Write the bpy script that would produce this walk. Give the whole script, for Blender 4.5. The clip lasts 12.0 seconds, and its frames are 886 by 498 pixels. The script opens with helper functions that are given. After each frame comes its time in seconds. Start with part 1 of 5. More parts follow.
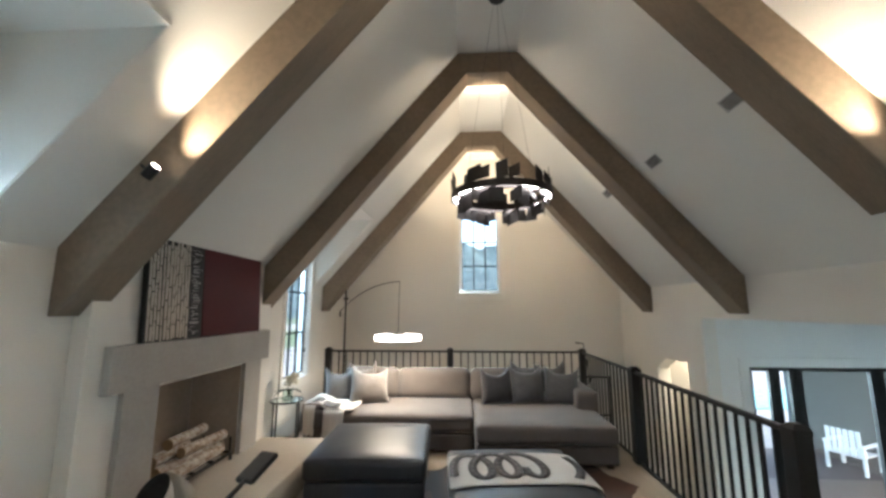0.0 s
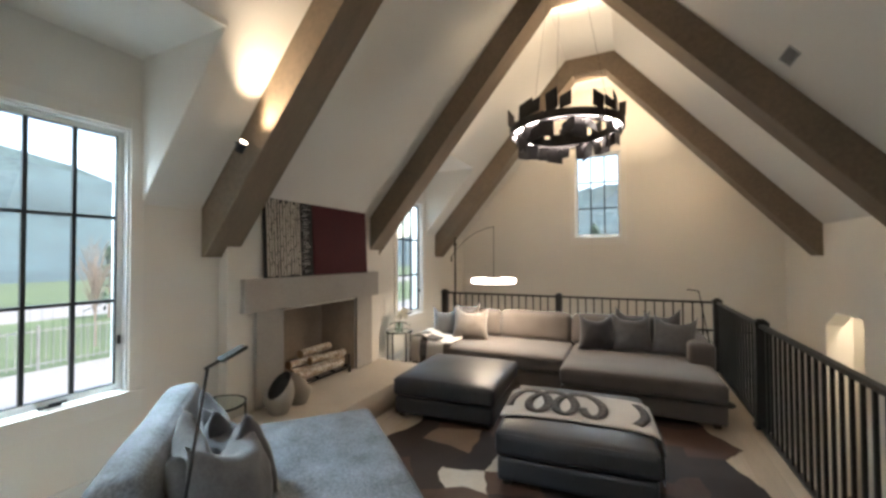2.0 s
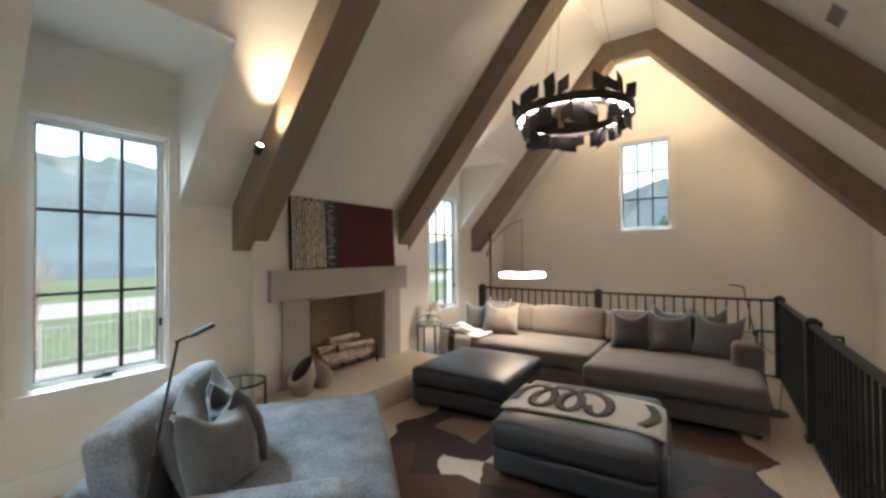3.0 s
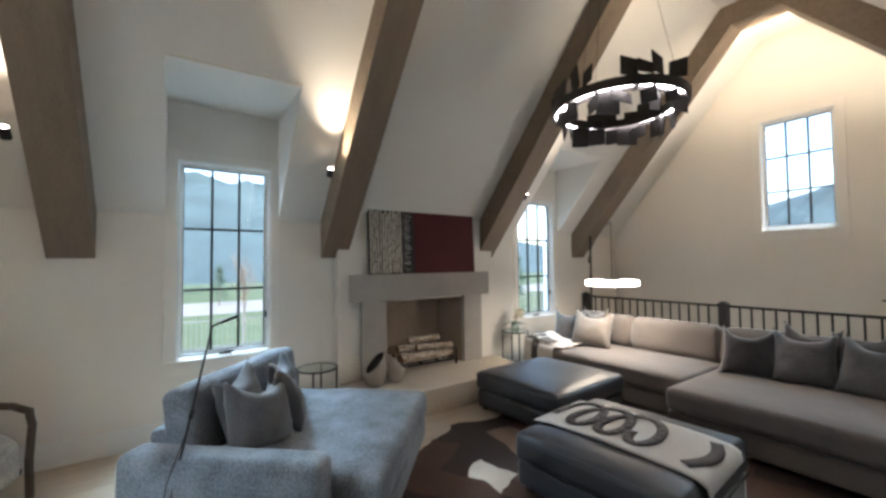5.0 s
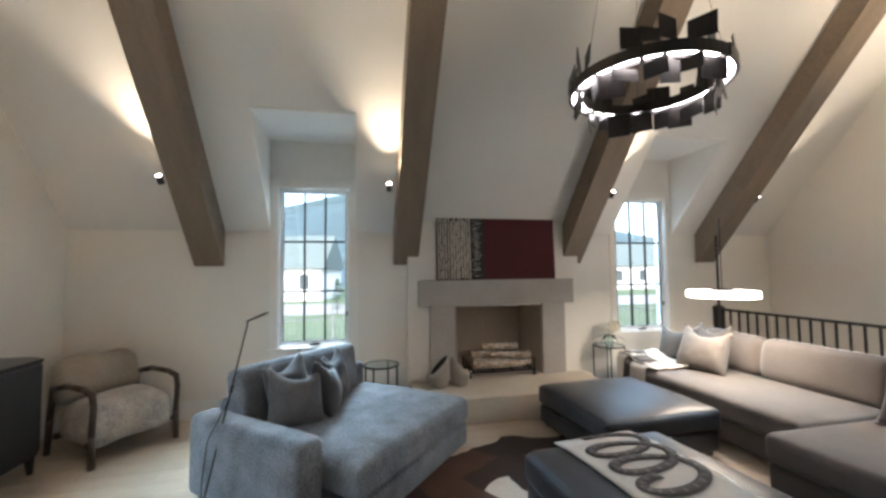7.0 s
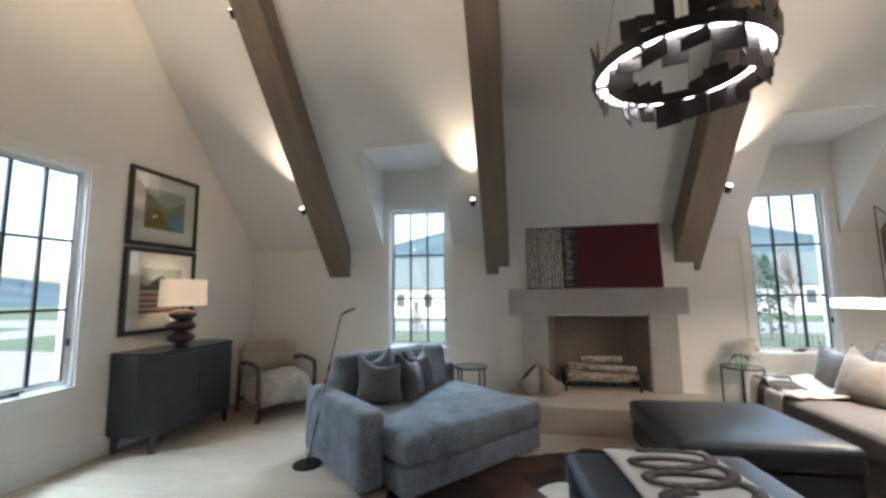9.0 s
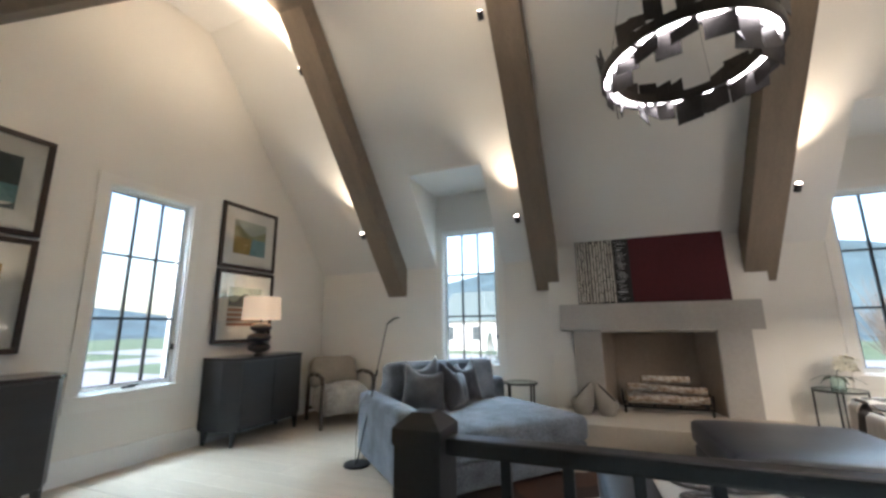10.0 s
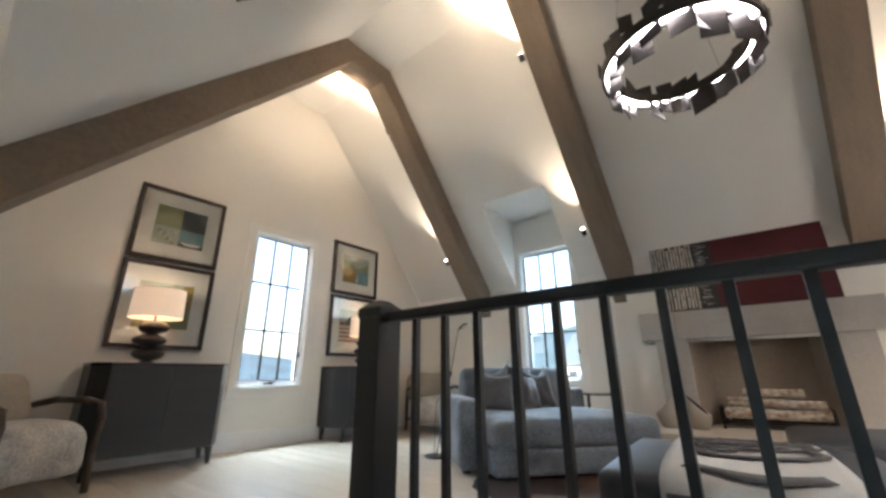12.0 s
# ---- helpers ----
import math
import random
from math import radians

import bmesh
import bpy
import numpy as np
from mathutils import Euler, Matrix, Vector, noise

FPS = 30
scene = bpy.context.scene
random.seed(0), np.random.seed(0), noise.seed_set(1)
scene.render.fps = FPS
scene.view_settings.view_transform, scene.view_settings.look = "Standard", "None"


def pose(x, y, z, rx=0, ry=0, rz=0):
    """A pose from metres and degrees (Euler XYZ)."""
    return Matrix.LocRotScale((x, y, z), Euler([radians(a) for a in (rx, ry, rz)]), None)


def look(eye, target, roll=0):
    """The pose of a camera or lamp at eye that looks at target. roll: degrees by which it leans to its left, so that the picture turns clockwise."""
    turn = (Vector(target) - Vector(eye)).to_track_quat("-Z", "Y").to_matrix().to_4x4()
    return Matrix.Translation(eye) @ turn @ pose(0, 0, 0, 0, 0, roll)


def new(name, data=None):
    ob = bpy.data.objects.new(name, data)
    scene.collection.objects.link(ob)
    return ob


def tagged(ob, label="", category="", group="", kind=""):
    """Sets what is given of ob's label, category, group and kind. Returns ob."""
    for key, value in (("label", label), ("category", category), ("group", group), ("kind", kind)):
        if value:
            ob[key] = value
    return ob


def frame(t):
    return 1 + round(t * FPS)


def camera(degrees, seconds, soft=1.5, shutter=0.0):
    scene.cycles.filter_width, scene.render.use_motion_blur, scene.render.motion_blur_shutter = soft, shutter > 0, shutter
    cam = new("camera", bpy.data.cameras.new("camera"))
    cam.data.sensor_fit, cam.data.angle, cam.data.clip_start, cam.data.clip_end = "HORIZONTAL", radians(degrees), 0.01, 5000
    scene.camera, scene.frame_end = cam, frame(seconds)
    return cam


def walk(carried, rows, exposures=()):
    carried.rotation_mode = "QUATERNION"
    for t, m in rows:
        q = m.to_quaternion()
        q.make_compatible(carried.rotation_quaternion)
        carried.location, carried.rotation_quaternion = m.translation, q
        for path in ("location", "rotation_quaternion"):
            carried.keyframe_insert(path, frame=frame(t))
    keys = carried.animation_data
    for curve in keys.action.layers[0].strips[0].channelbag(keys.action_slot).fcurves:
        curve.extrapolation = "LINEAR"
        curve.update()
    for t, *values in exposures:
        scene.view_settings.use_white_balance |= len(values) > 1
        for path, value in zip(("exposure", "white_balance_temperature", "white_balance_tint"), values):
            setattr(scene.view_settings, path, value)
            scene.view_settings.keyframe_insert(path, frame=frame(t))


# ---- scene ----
from math import sin, cos, pi

cam = camera(97.2, 12.0, soft=2.9)
PATH = [
    (0, (-0.076, 0.438, 1.645), (-0.188, 2.412, 1.946), -0.0),
    (0.5, (0.056, 0.465, 1.629), (-0.239, 2.432, 1.84), 0.0),
    (1, (0.236, 0.481, 1.609), (-0.243, 2.418, 1.744), -0.0),
    (1.5, (0.494, 0.469, 1.601), (-0.194, 2.346, 1.668), -0.1),
    (2, (0.705, 0.515, 1.59), (-0.155, 2.32, 1.633), -0.3),
    (2.5, (0.923, 0.637, 1.566), (-0.089, 2.362, 1.595), -0.4),
    (3, (1.142, 0.716, 1.547), (0.003, 2.359, 1.577), -0.5),
    (3.2, (1.21, 0.752, 1.562), (0.022, 2.36, 1.588), -0.8),
    (4.8, (1.708, 1.193, 1.536), (0.092, 2.371, 1.592), -1.0),
    (5, (1.8, 1.239, 1.536), (0.149, 2.365, 1.606), -0.6),
    (5.5, (1.957, 1.405, 1.528), (0.211, 2.376, 1.621), -0.7),
    (6, (2.053, 1.645, 1.534), (0.219, 2.436, 1.635), -0.7),
    (6.5, (2.106, 1.911, 1.528), (0.204, 2.52, 1.634), -0.7),
    (7, (2.219, 2.135, 1.542), (0.265, 2.548, 1.645), -0.6),
    (8.8, (2.513, 2.79, 1.422), (0.542, 2.507, 1.613), -0.6),
    (9, (2.523, 2.877, 1.401), (0.568, 2.513, 1.615), -0.7),
    (9.5, (2.555, 3.052, 1.282), (0.654, 2.506, 1.581), -0.8),
    (10, (2.583, 3.249, 1.179), (0.761, 2.52, 1.568), -0.7),
    (10.5, (2.648, 3.388, 1.066), (0.917, 2.501, 1.532), -0.7),
    (11, (2.641, 3.558, 0.956), (1.006, 2.543, 1.501), -0.5),
    (11.5, (2.65, 3.732, 0.873), (1.089, 2.637, 1.477), -0.5),
    (12, (2.684, 3.893, 0.764), (1.207, 2.693, 1.378), -0.3),
]

walk(cam, [(t, look(eye, target, roll)) for t, eye, target, roll in PATH], exposures=[(0.0, 3.07, 6000, 12), (1.0, 3.03, 6350, 14), (3.0, 2.88, 6700, 16), (5.0, 2.92, 5950, 14), (6.5, 3.07, 6050, 15), (9.0, 2.84, 5900, 15), (10.5, 3.0, 6000, 16), (12.0, 3.2, 6150, 17)])

# ---- plan, in metres ----
XL, XR, YB, YG = -2.41, 2.82, -0.765, 8.0      # inner faces of the left, right, back and far gable walls
EAVE_L, EAVE_R, TOP = 1.98, 1.968, 4.615         # ceiling heights
FLAT_L, FLAT_R = -0.14, 0.548                   # edges of the flat strip under the ridge
LOW = -1.44                                    # floor of the lower hall
RX, RY, RAIL_NEAR = 1.795, 7.03, 2.87            # guard railing lines
GROUND = -1.6


# ---- world and sun ----
world = bpy.data.worlds.new("World")
scene.world = world
world.use_nodes = True
wn, wl = world.node_tree.nodes, world.node_tree.links
sky = wn.new("ShaderNodeTexSky")
sky.sky_type = "NISHITA"
sky.sun_disc = False
sky.sun_elevation, sky.sun_rotation = radians(38), radians(120)
sky.air_density, sky.dust_density, sky.ozone_density = 1.2, 3.0, 1.5
wn["Background"].inputs["Strength"].default_value = 0.10
wl.new(sky.outputs["Color"], wn["Background"].inputs["Color"])
sun_data = bpy.data.lights.new("sun", "SUN")
sun_data.energy, sun_data.angle, sun_data.color = 0.7, radians(20), (1.0, 0.97, 0.93)
sun = new("sun", sun_data)
sun.matrix_world = look((20, 12, 24), (0, 0, 0))


def area_lamp(name, m, w, h, watts, colour):
    data = bpy.data.lights.new(name, "AREA")
    data.shape, data.size, data.size_y, data.energy, data.color = "RECTANGLE", w, h, watts, colour
    ob = new(name, data)
    ob.matrix_world = m
    return ob


DAY = (0.64, 0.88, 1.0)
WARM = (1.0, 0.81, 0.56)
# unseen area lamps added beyond window and door heads, standing in for sky light
SKY_FILL = 60
area_lamp("sky_fill_window", look((-3.25, 1.58, 3.15), (-2.0, 1.58, 1.2)), 1.1, 0.8, SKY_FILL * 0.85, DAY)
area_lamp("sky_fill_window", look((-3.25, 5.88, 3.15), (-2.0, 5.88, 1.2)), 1.1, 0.8, SKY_FILL * 0.45, DAY)
area_lamp("sky_fill_window", look((0.21, -1.55, 3.2), (0.21, -0.3, 1.2)), 1.1, 0.8, SKY_FILL * 0.7, DAY)
area_lamp("sky_fill_window", look((0.2, 8.8, 4.12), (0.2, 7.5, 2.4)), 1.1, 0.8, SKY_FILL * 0.7, DAY)
area_lamp("sky_fill_doors", look((4.2, 6.3, 1.75), (4.0, 4.3, 0.2)), 2.0, 0.8, SKY_FILL * 2.6, DAY)


# ---- materials ----
def mat(name, colour, rough=0.6, metal=0.0, vary=0.12, grain=60.0, bump=0.15, depth=0.002, tone=None, coarse=2.5, stretch=(1, 1, 1), sheen=0.0, per_object=0.0):
    m = bpy.data.materials.new(name)
    m.use_nodes = True
    n, l = m.node_tree.nodes, m.node_tree.links
    b = n["Principled BSDF"]
    b.inputs["Roughness"].default_value, b.inputs["Metallic"].default_value = rough, metal
    b.inputs["Sheen Weight"].default_value = sheen
    co = n.new("ShaderNodeTexCoord")
    mp = n.new("ShaderNodeMapping")
    mp.inputs["Scale"].default_value = stretch
    l.new(co.outputs["Object"], mp.inputs["Vector"])
    fine, wide = n.new("ShaderNodeTexNoise"), n.new("ShaderNodeTexNoise")
    fine.inputs["Scale"].default_value, fine.inputs["Detail"].default_value = grain, 4
    wide.inputs["Scale"].default_value, wide.inputs["Detail"].default_value = coarse, 3
    l.new(mp.outputs["Vector"], fine.inputs["Vector"])
    l.new(mp.outputs["Vector"], wide.inputs["Vector"])
    c2 = tone or tuple(c * (1 - vary) for c in colour)
    mix = n.new("ShaderNodeMix")
    mix.data_type = "RGBA"
    mix.inputs["A"].default_value, mix.inputs["B"].default_value = (*colour, 1), (*c2, 1)
    add = n.new("ShaderNodeMath")
    add.operation = "MULTIPLY_ADD"
    add.inputs[1].default_value, add.inputs[2].default_value = 0.5, 0.0
    l.new(fine.outputs["Fac"], add.inputs[0])
    half = n.new("ShaderNodeMath")
    half.operation = "MULTIPLY_ADD"
    half.inputs[1].default_value = 0.5
    l.new(wide.outputs["Fac"], half.inputs[0])
    l.new(add.outputs[0], half.inputs[2])
    ramp = n.new("ShaderNodeMapRange")
    ramp.inputs["From Min"].default_value, ramp.inputs["From Max"].default_value = 0.35, 0.65
    l.new(half.outputs[0], ramp.inputs["Value"])
    l.new(ramp.outputs["Result"], mix.inputs["Factor"])
    out = mix.outputs["Result"]
    if per_object:
        info, hsv = n.new("ShaderNodeObjectInfo"), n.new("ShaderNodeHueSaturation")
        rng = n.new("ShaderNodeMapRange")
        rng.inputs["To Min"].default_value, rng.inputs["To Max"].default_value = 1 - per_object, 1 + per_object
        l.new(info.outputs["Random"], rng.inputs["Value"])
        l.new(rng.outputs["Result"], hsv.inputs["Value"])
        l.new(out, hsv.inputs["Color"])
        out = hsv.outputs["Color"]
    l.new(out, b.inputs["Base Color"])
    if bump:
        bp = n.new("ShaderNodeBump")
        bp.inputs["Strength"].default_value, bp.inputs["Distance"].default_value = bump, depth
        l.new(fine.outputs["Fac"], bp.inputs["Height"])
        l.new(bp.outputs["Normal"], b.inputs["Normal"])
    return m


def glow(name, colour, strength):
    m = bpy.data.materials.new(name)
    m.use_nodes = True
    b = m.node_tree.nodes["Principled BSDF"]
    b.inputs["Base Color"].default_value = (*[min(1, c) for c in colour], 1)
    b.inputs["Emission Color"].default_value, b.inputs["Emission Strength"].default_value = (*colour, 1), strength
    return m


def glass_mat(name, tint=(0.96, 0.99, 0.98), rough=0.0):
    m = bpy.data.materials.new(name)
    m.use_nodes = True
    b = m.node_tree.nodes["Principled BSDF"]
    b.inputs["Base Color"].default_value, b.inputs["Roughness"].default_value = (*tint, 1), rough
    b.inputs["Transmission Weight"].default_value, b.inputs["IOR"].default_value = 1.0, 1.45
    return m


M_WALL = mat("wall_plaster", (0.73, 0.70, 0.645), 0.75, vary=0.05, grain=90, bump=0.12, coarse=1.2)
M_CEIL = mat("ceiling_plaster", (0.70, 0.68, 0.64), 0.8, vary=0.05, grain=90, bump=0.1, coarse=0.9)
M_TRIM = mat("white_trim_paint", (0.74, 0.745, 0.73), 0.4, vary=0.04, grain=40, bump=0.05)
M_CASING = mat("cream_casing_paint", (0.75, 0.725, 0.675), 0.5, vary=0.04, grain=60, bump=0.05)
M_BEAM = mat("beam_wood", (0.23, 0.175, 0.122), 0.7, vary=0.3, grain=26, bump=0.25, depth=0.004, coarse=1.5, stretch=(1, 6, 1))
M_STONE = mat("cast_stone", (0.40, 0.375, 0.345), 0.8, vary=0.14, grain=45, bump=0.25, coarse=3)
M_FIREBOX = mat("firebox_panel", (0.34, 0.275, 0.215), 0.85, vary=0.2, grain=25, bump=0.3)
M_OAK = mat("floor_oak", (0.50, 0.41, 0.31), 0.38, vary=0.18, grain=14, bump=0.1, coarse=2, stretch=(8, 0.8, 8), per_object=0.05)
M_BLACK = mat("black_steel", (0.018, 0.017, 0.017), 0.4, metal=0.3, vary=0.3, grain=80, bump=0.08)
M_MUNTIN = mat("black_window_bar", (0.02, 0.022, 0.022), 0.5, vary=0.2, grain=80, bump=0.05)
M_GREY = mat("grey_tweed", (0.225, 0.25, 0.285), 0.95, vary=0.7, grain=75, bump=0.6, depth=0.003, coarse=5, sheen=0.15)
M_TAUPE = mat("taupe_chenille", (0.138, 0.117, 0.104), 0.9, vary=0.28, grain=150, bump=0.5, depth=0.003, coarse=4, sheen=0.2)
M_TAUPE_DK = mat("dark_taupe_chenille", (0.105, 0.10, 0.10), 0.9, vary=0.3, grain=150, bump=0.5, depth=0.003, coarse=4, sheen=0.15)
M_LEATHER = mat("charcoal_leather", (0.042, 0.044, 0.05), 0.42, vary=0.3, grain=130, bump=0.3, depth=0.0015, coarse=5)
M_PILLOW_DK = mat("charcoal_velvet", (0.05, 0.048, 0.054), 0.8, vary=0.35, grain=60, bump=0.4, depth=0.004, coarse=6, sheen=0.4)
M_PILLOW_LT = mat("pale_linen_pillow", (0.15, 0.132, 0.118), 0.85, vary=0.25, grain=70, bump=0.4, depth=0.004, coarse=6, sheen=0.3)
M_PILLOW_GY = mat("slate_pillow", (0.115, 0.115, 0.12), 0.85, vary=0.35, grain=70, bump=0.5, depth=0.004, coarse=8, sheen=0.3)
M_CREAM = mat("cream_wool", (0.54, 0.51, 0.47), 0.95, vary=0.15, grain=120, bump=0.5, depth=0.003)
M_CHARCOAL = mat("charcoal_wool", (0.10, 0.09, 0.085), 0.95, vary=0.3, grain=120, bump=0.5, depth=0.003)
M_STITCH = mat("grey_stitch", (0.19, 0.175, 0.165), 0.95, vary=0.3, grain=120, bump=0.5)
M_FUR = mat("mottled_hide", (0.56, 0.51, 0.44), 0.95, grain=70, bump=0.9, depth=0.012, tone=(0.25, 0.22, 0.19), coarse=7, sheen=0.4)
M_TWEED_BACK = mat("beige_chair_back", (0.36, 0.31, 0.245), 0.95, vary=0.3, grain=60, bump=0.9, depth=0.01, sheen=0.3)
M_WALNUT = mat("dark_walnut", (0.075, 0.05, 0.035), 0.4, vary=0.35, grain=18, bump=0.12, stretch=(1, 1, 6))
M_CABINET = mat("ebony_lacquer", (0.028, 0.029, 0.032), 0.38, vary=0.25, grain=24, bump=0.1, stretch=(1, 1, 5))
M_CABTOP = mat("ebony_top", (0.045, 0.04, 0.042), 0.25, vary=0.25, grain=24, bump=0.05, stretch=(6, 1, 1))
M_PEBBLE = mat("dark_ceramic", (0.035, 0.028, 0.025), 0.28, vary=0.3, grain=30, bump=0.08)
M_SHADE = glow("lit_linen_shade", (1.0, 0.74, 0.50), 0.05)
M_HEARTH = mat("pale_limestone", (0.50, 0.44, 0.36), 0.75, vary=0.12, grain=40, bump=0.2, coarse=3)
M_MATBOARD = mat("mat_board", (0.70, 0.665, 0.62), 0.8, vary=0.03, grain=200, bump=0.03)
M_FRAME = mat("mahogany_frame", (0.03, 0.017, 0.013), 0.35, vary=0.3, grain=30, bump=0.08)
M_BARK = mat("birch_bark", (0.60, 0.56, 0.49), 0.85, grain=18, bump=0.5, depth=0.005, tone=(0.20, 0.12, 0.07), coarse=9, stretch=(1, 1, 3))
M_LOGEND = mat("cut_log_end", (0.46, 0.31, 0.17), 0.85, vary=0.35, grain=40, bump=0.3)
M_VASE = mat("matte_stoneware", (0.40, 0.36, 0.31), 0.8, vary=0.15, grain=60, bump=0.25, coarse=5)
# near-black colour puts the hollow's shade into the vase mouths
M_VASE_SHADE = mat("vase_mouth_shade", (0.02, 0.018, 0.016), 0.8, vary=0.2)
M_RED = mat("oxblood_paint", (0.075, 0.006, 0.010), 0.8, vary=0.3, grain=35, bump=0.35, coarse=2)
M_INK = mat("black_paint", (0.016, 0.015, 0.015), 0.6, vary=0.3, grain=40, bump=0.3)
M_BONE = mat("bone_paint", (0.58, 0.53, 0.46), 0.7, vary=0.25, grain=40, bump=0.3)
M_OCHRE = mat("ochre_paint", (0.34, 0.24, 0.06), 0.7, vary=0.3, grain=30)
M_RUST = mat("rust_paint", (0.30, 0.10, 0.05), 0.7, vary=0.3, grain=30)
M_OLIVE = mat("olive_paint", (0.30, 0.31, 0.15), 0.7, vary=0.3, grain=30)
M_TEAL = mat("teal_paint", (0.16, 0.30, 0.33), 0.7, vary=0.3, grain=30)
M_SLATE = mat("slate_paint", (0.06, 0.08, 0.085), 0.7, vary=0.3, grain=30)
M_SAGE = mat("pale_sage_paint", (0.42, 0.44, 0.36), 0.7, vary=0.25, grain=30)
M_PLATE = mat("burnished_dark_bronze", (0.055, 0.048, 0.045), 0.42, metal=0.6, vary=0.4, grain=30, bump=0.2, coarse=8)
M_LED = glow("chandelier_diffuser", (1.0, 0.92, 0.86), 3.6)
M_DISC = glow("lamp_diffuser", (1.0, 0.89, 0.77), 1.25)
M_LENS = glow("spot_lens", (1.0, 0.86, 0.66), 3.0)
M_LEAF = mat("orchid_leaf", (0.03, 0.05, 0.02), 0.5, vary=0.3)
M_PETAL = mat("white_petal", (0.72, 0.68, 0.55), 0.7, vary=0.1)
M_SCREW = mat("vent_metal", (0.42, 0.41, 0.40), 0.5, vary=0.1)
M_GLASS = glass_mat("window_glass")
M_TABLEGLASS = glass_mat("table_glass", (0.80, 0.92, 0.89))
M_GRASS = mat("lawn", (0.10, 0.145, 0.065), 0.95, vary=0.35, grain=3, bump=0.3, depth=0.03, coarse=0.15)
M_PAVE = mat("pale_concrete", (0.27, 0.265, 0.25), 0.9, vary=0.15, grain=3, bump=0.15, coarse=0.3)
# blue-grey distance haze is mixed into this hillside colour
M_HAZED_HILL = mat("hazed_wooded_hillside", (0.078, 0.128, 0.136), 1.0, vary=0.55, grain=0.6, bump=0.0, coarse=0.05)
M_TREE = mat("evergreen_needles", (0.06, 0.11, 0.08), 0.9, vary=0.5, grain=6, bump=0.3)
M_TRUNK = mat("pale_bark", (0.20, 0.17, 0.14), 0.9, vary=0.3, grain=20, bump=0.4)
M_ROOF = mat("grey_green_roof", (0.12, 0.155, 0.145), 0.85, vary=0.25, grain=6, bump=0.3, depth=0.01)
M_DECK = mat("dark_deck_boards", (0.06, 0.05, 0.045), 0.7, vary=0.3, grain=12, stretch=(1, 8, 1))
M_POOL = mat("pool_water", (0.10, 0.42, 0.40), 0.08, vary=0.15, grain=2)
M_HALL = mat("dark_hall_floor", (0.085, 0.06, 0.045), 0.5, vary=0.3, grain=14, stretch=(8, 0.8, 8))
M_FENCE = mat("grey_fence_metal", (0.16, 0.17, 0.17), 0.6, vary=0.2, grain=30)
M_SIDING = mat("white_siding", (0.62, 0.62, 0.60), 0.8, vary=0.08, grain=8)


# ---- mesh helpers ----
def mesh_from(bm, name, materials, smooth=False):
    bmesh.ops.recalc_face_normals(bm, faces=bm.faces)
    me = bpy.data.meshes.new(name)
    bm.to_mesh(me)
    bm.free()
    for m in materials if isinstance(materials, (list, tuple)) else [materials]:
        me.materials.append(m)
    if smooth:
        for p in me.polygons:
            p.use_smooth = True
    return me


def thing(name, label, category, at=None, group="", kind=""):
    ob = new(name, None)
    ob.matrix_world = at or Matrix()
    tagged(ob, label, category, group, kind)
    return ob


def part(name, bm, material, parent=None, label="", smooth=False, at=None):
    ob = new(name, mesh_from(bm, name, material, smooth))
    if parent is not None:
        ob.parent = parent
    if at is not None:
        ob.matrix_local = at
    if label:
        tagged(ob, label)
    return ob


def solid(name, bm, material, label, category, kind="", group="", smooth=False, at=None):
    ob = new(name, mesh_from(bm, name, material, smooth))
    if at is not None:
        ob.matrix_world = at
    return tagged(ob, label, category, group, kind)


def box(bm, x0, y0, z0, x1, y1, z1, bevel=0.0, mi=0):
    r = bmesh.ops.create_cube(bm, size=1.0)
    vs = r["verts"]
    for v in vs:
        v.co = Vector(((x0 + x1) / 2 + v.co.x * (x1 - x0), (y0 + y1) / 2 + v.co.y * (y1 - y0), (z0 + z1) / 2 + v.co.z * (z1 - z0)))
    fs = {f for v in vs for f in v.link_faces}
    for f in fs:
        f.material_index = mi
    if bevel:
        es = list({e for v in vs for e in v.link_edges})
        r = bmesh.ops.bevel(bm, geom=es, offset=bevel, segments=2, affect="EDGES", profile=0.6)
        for f in r["faces"]:
            f.material_index = mi
    return bm


def boxes(*specs, bevel=0.0):
    bm = bmesh.new()
    for s in specs:
        box(bm, *s, bevel=bevel)
    return bm


def prism(bm, pts, axis, a, b, mi=0):
    """A closed outline pushed along an axis; pts are the two other coordinates in order x, y, z."""
    def co(p, t):
        return {"x": (t, p[0], p[1]), "y": (p[0], t, p[1]), "z": (p[0], p[1], t)}[axis]
    lo = [bm.verts.new(co(p, a)) for p in pts]
    hi = [bm.verts.new(co(p, b)) for p in pts]
    fs = [bm.faces.new(lo), bm.faces.new(hi[::-1])]
    for i in range(len(pts)):
        j = (i + 1) % len(pts)
        fs.append(bm.faces.new((lo[i], lo[j], hi[j], hi[i])))
    for f in fs:
        f.material_index = mi
    return bm


def rod(bm, a, b, r0, r1=None, n=10, caps=True, mi=0):
    a, b = Vector(a), Vector(b)
    r1 = r0 if r1 is None else r1
    d = (b - a).normalized()
    side = d.orthogonal().normalized()
    up = d.cross(side)
    ra = [bm.verts.new(a + (side * cos(2 * pi * i / n) + up * sin(2 * pi * i / n)) * r0) for i in range(n)]
    rb = [bm.verts.new(b + (side * cos(2 * pi * i / n) + up * sin(2 * pi * i / n)) * r1) for i in range(n)]
    fs = [bm.faces.new((ra[i], ra[(i + 1) % n], rb[(i + 1) % n], rb[i])) for i in range(n)]
    if caps:
        fs += [bm.faces.new(ra[::-1]), bm.faces.new(rb)]
    for f in fs:
        f.material_index = mi
    return bm


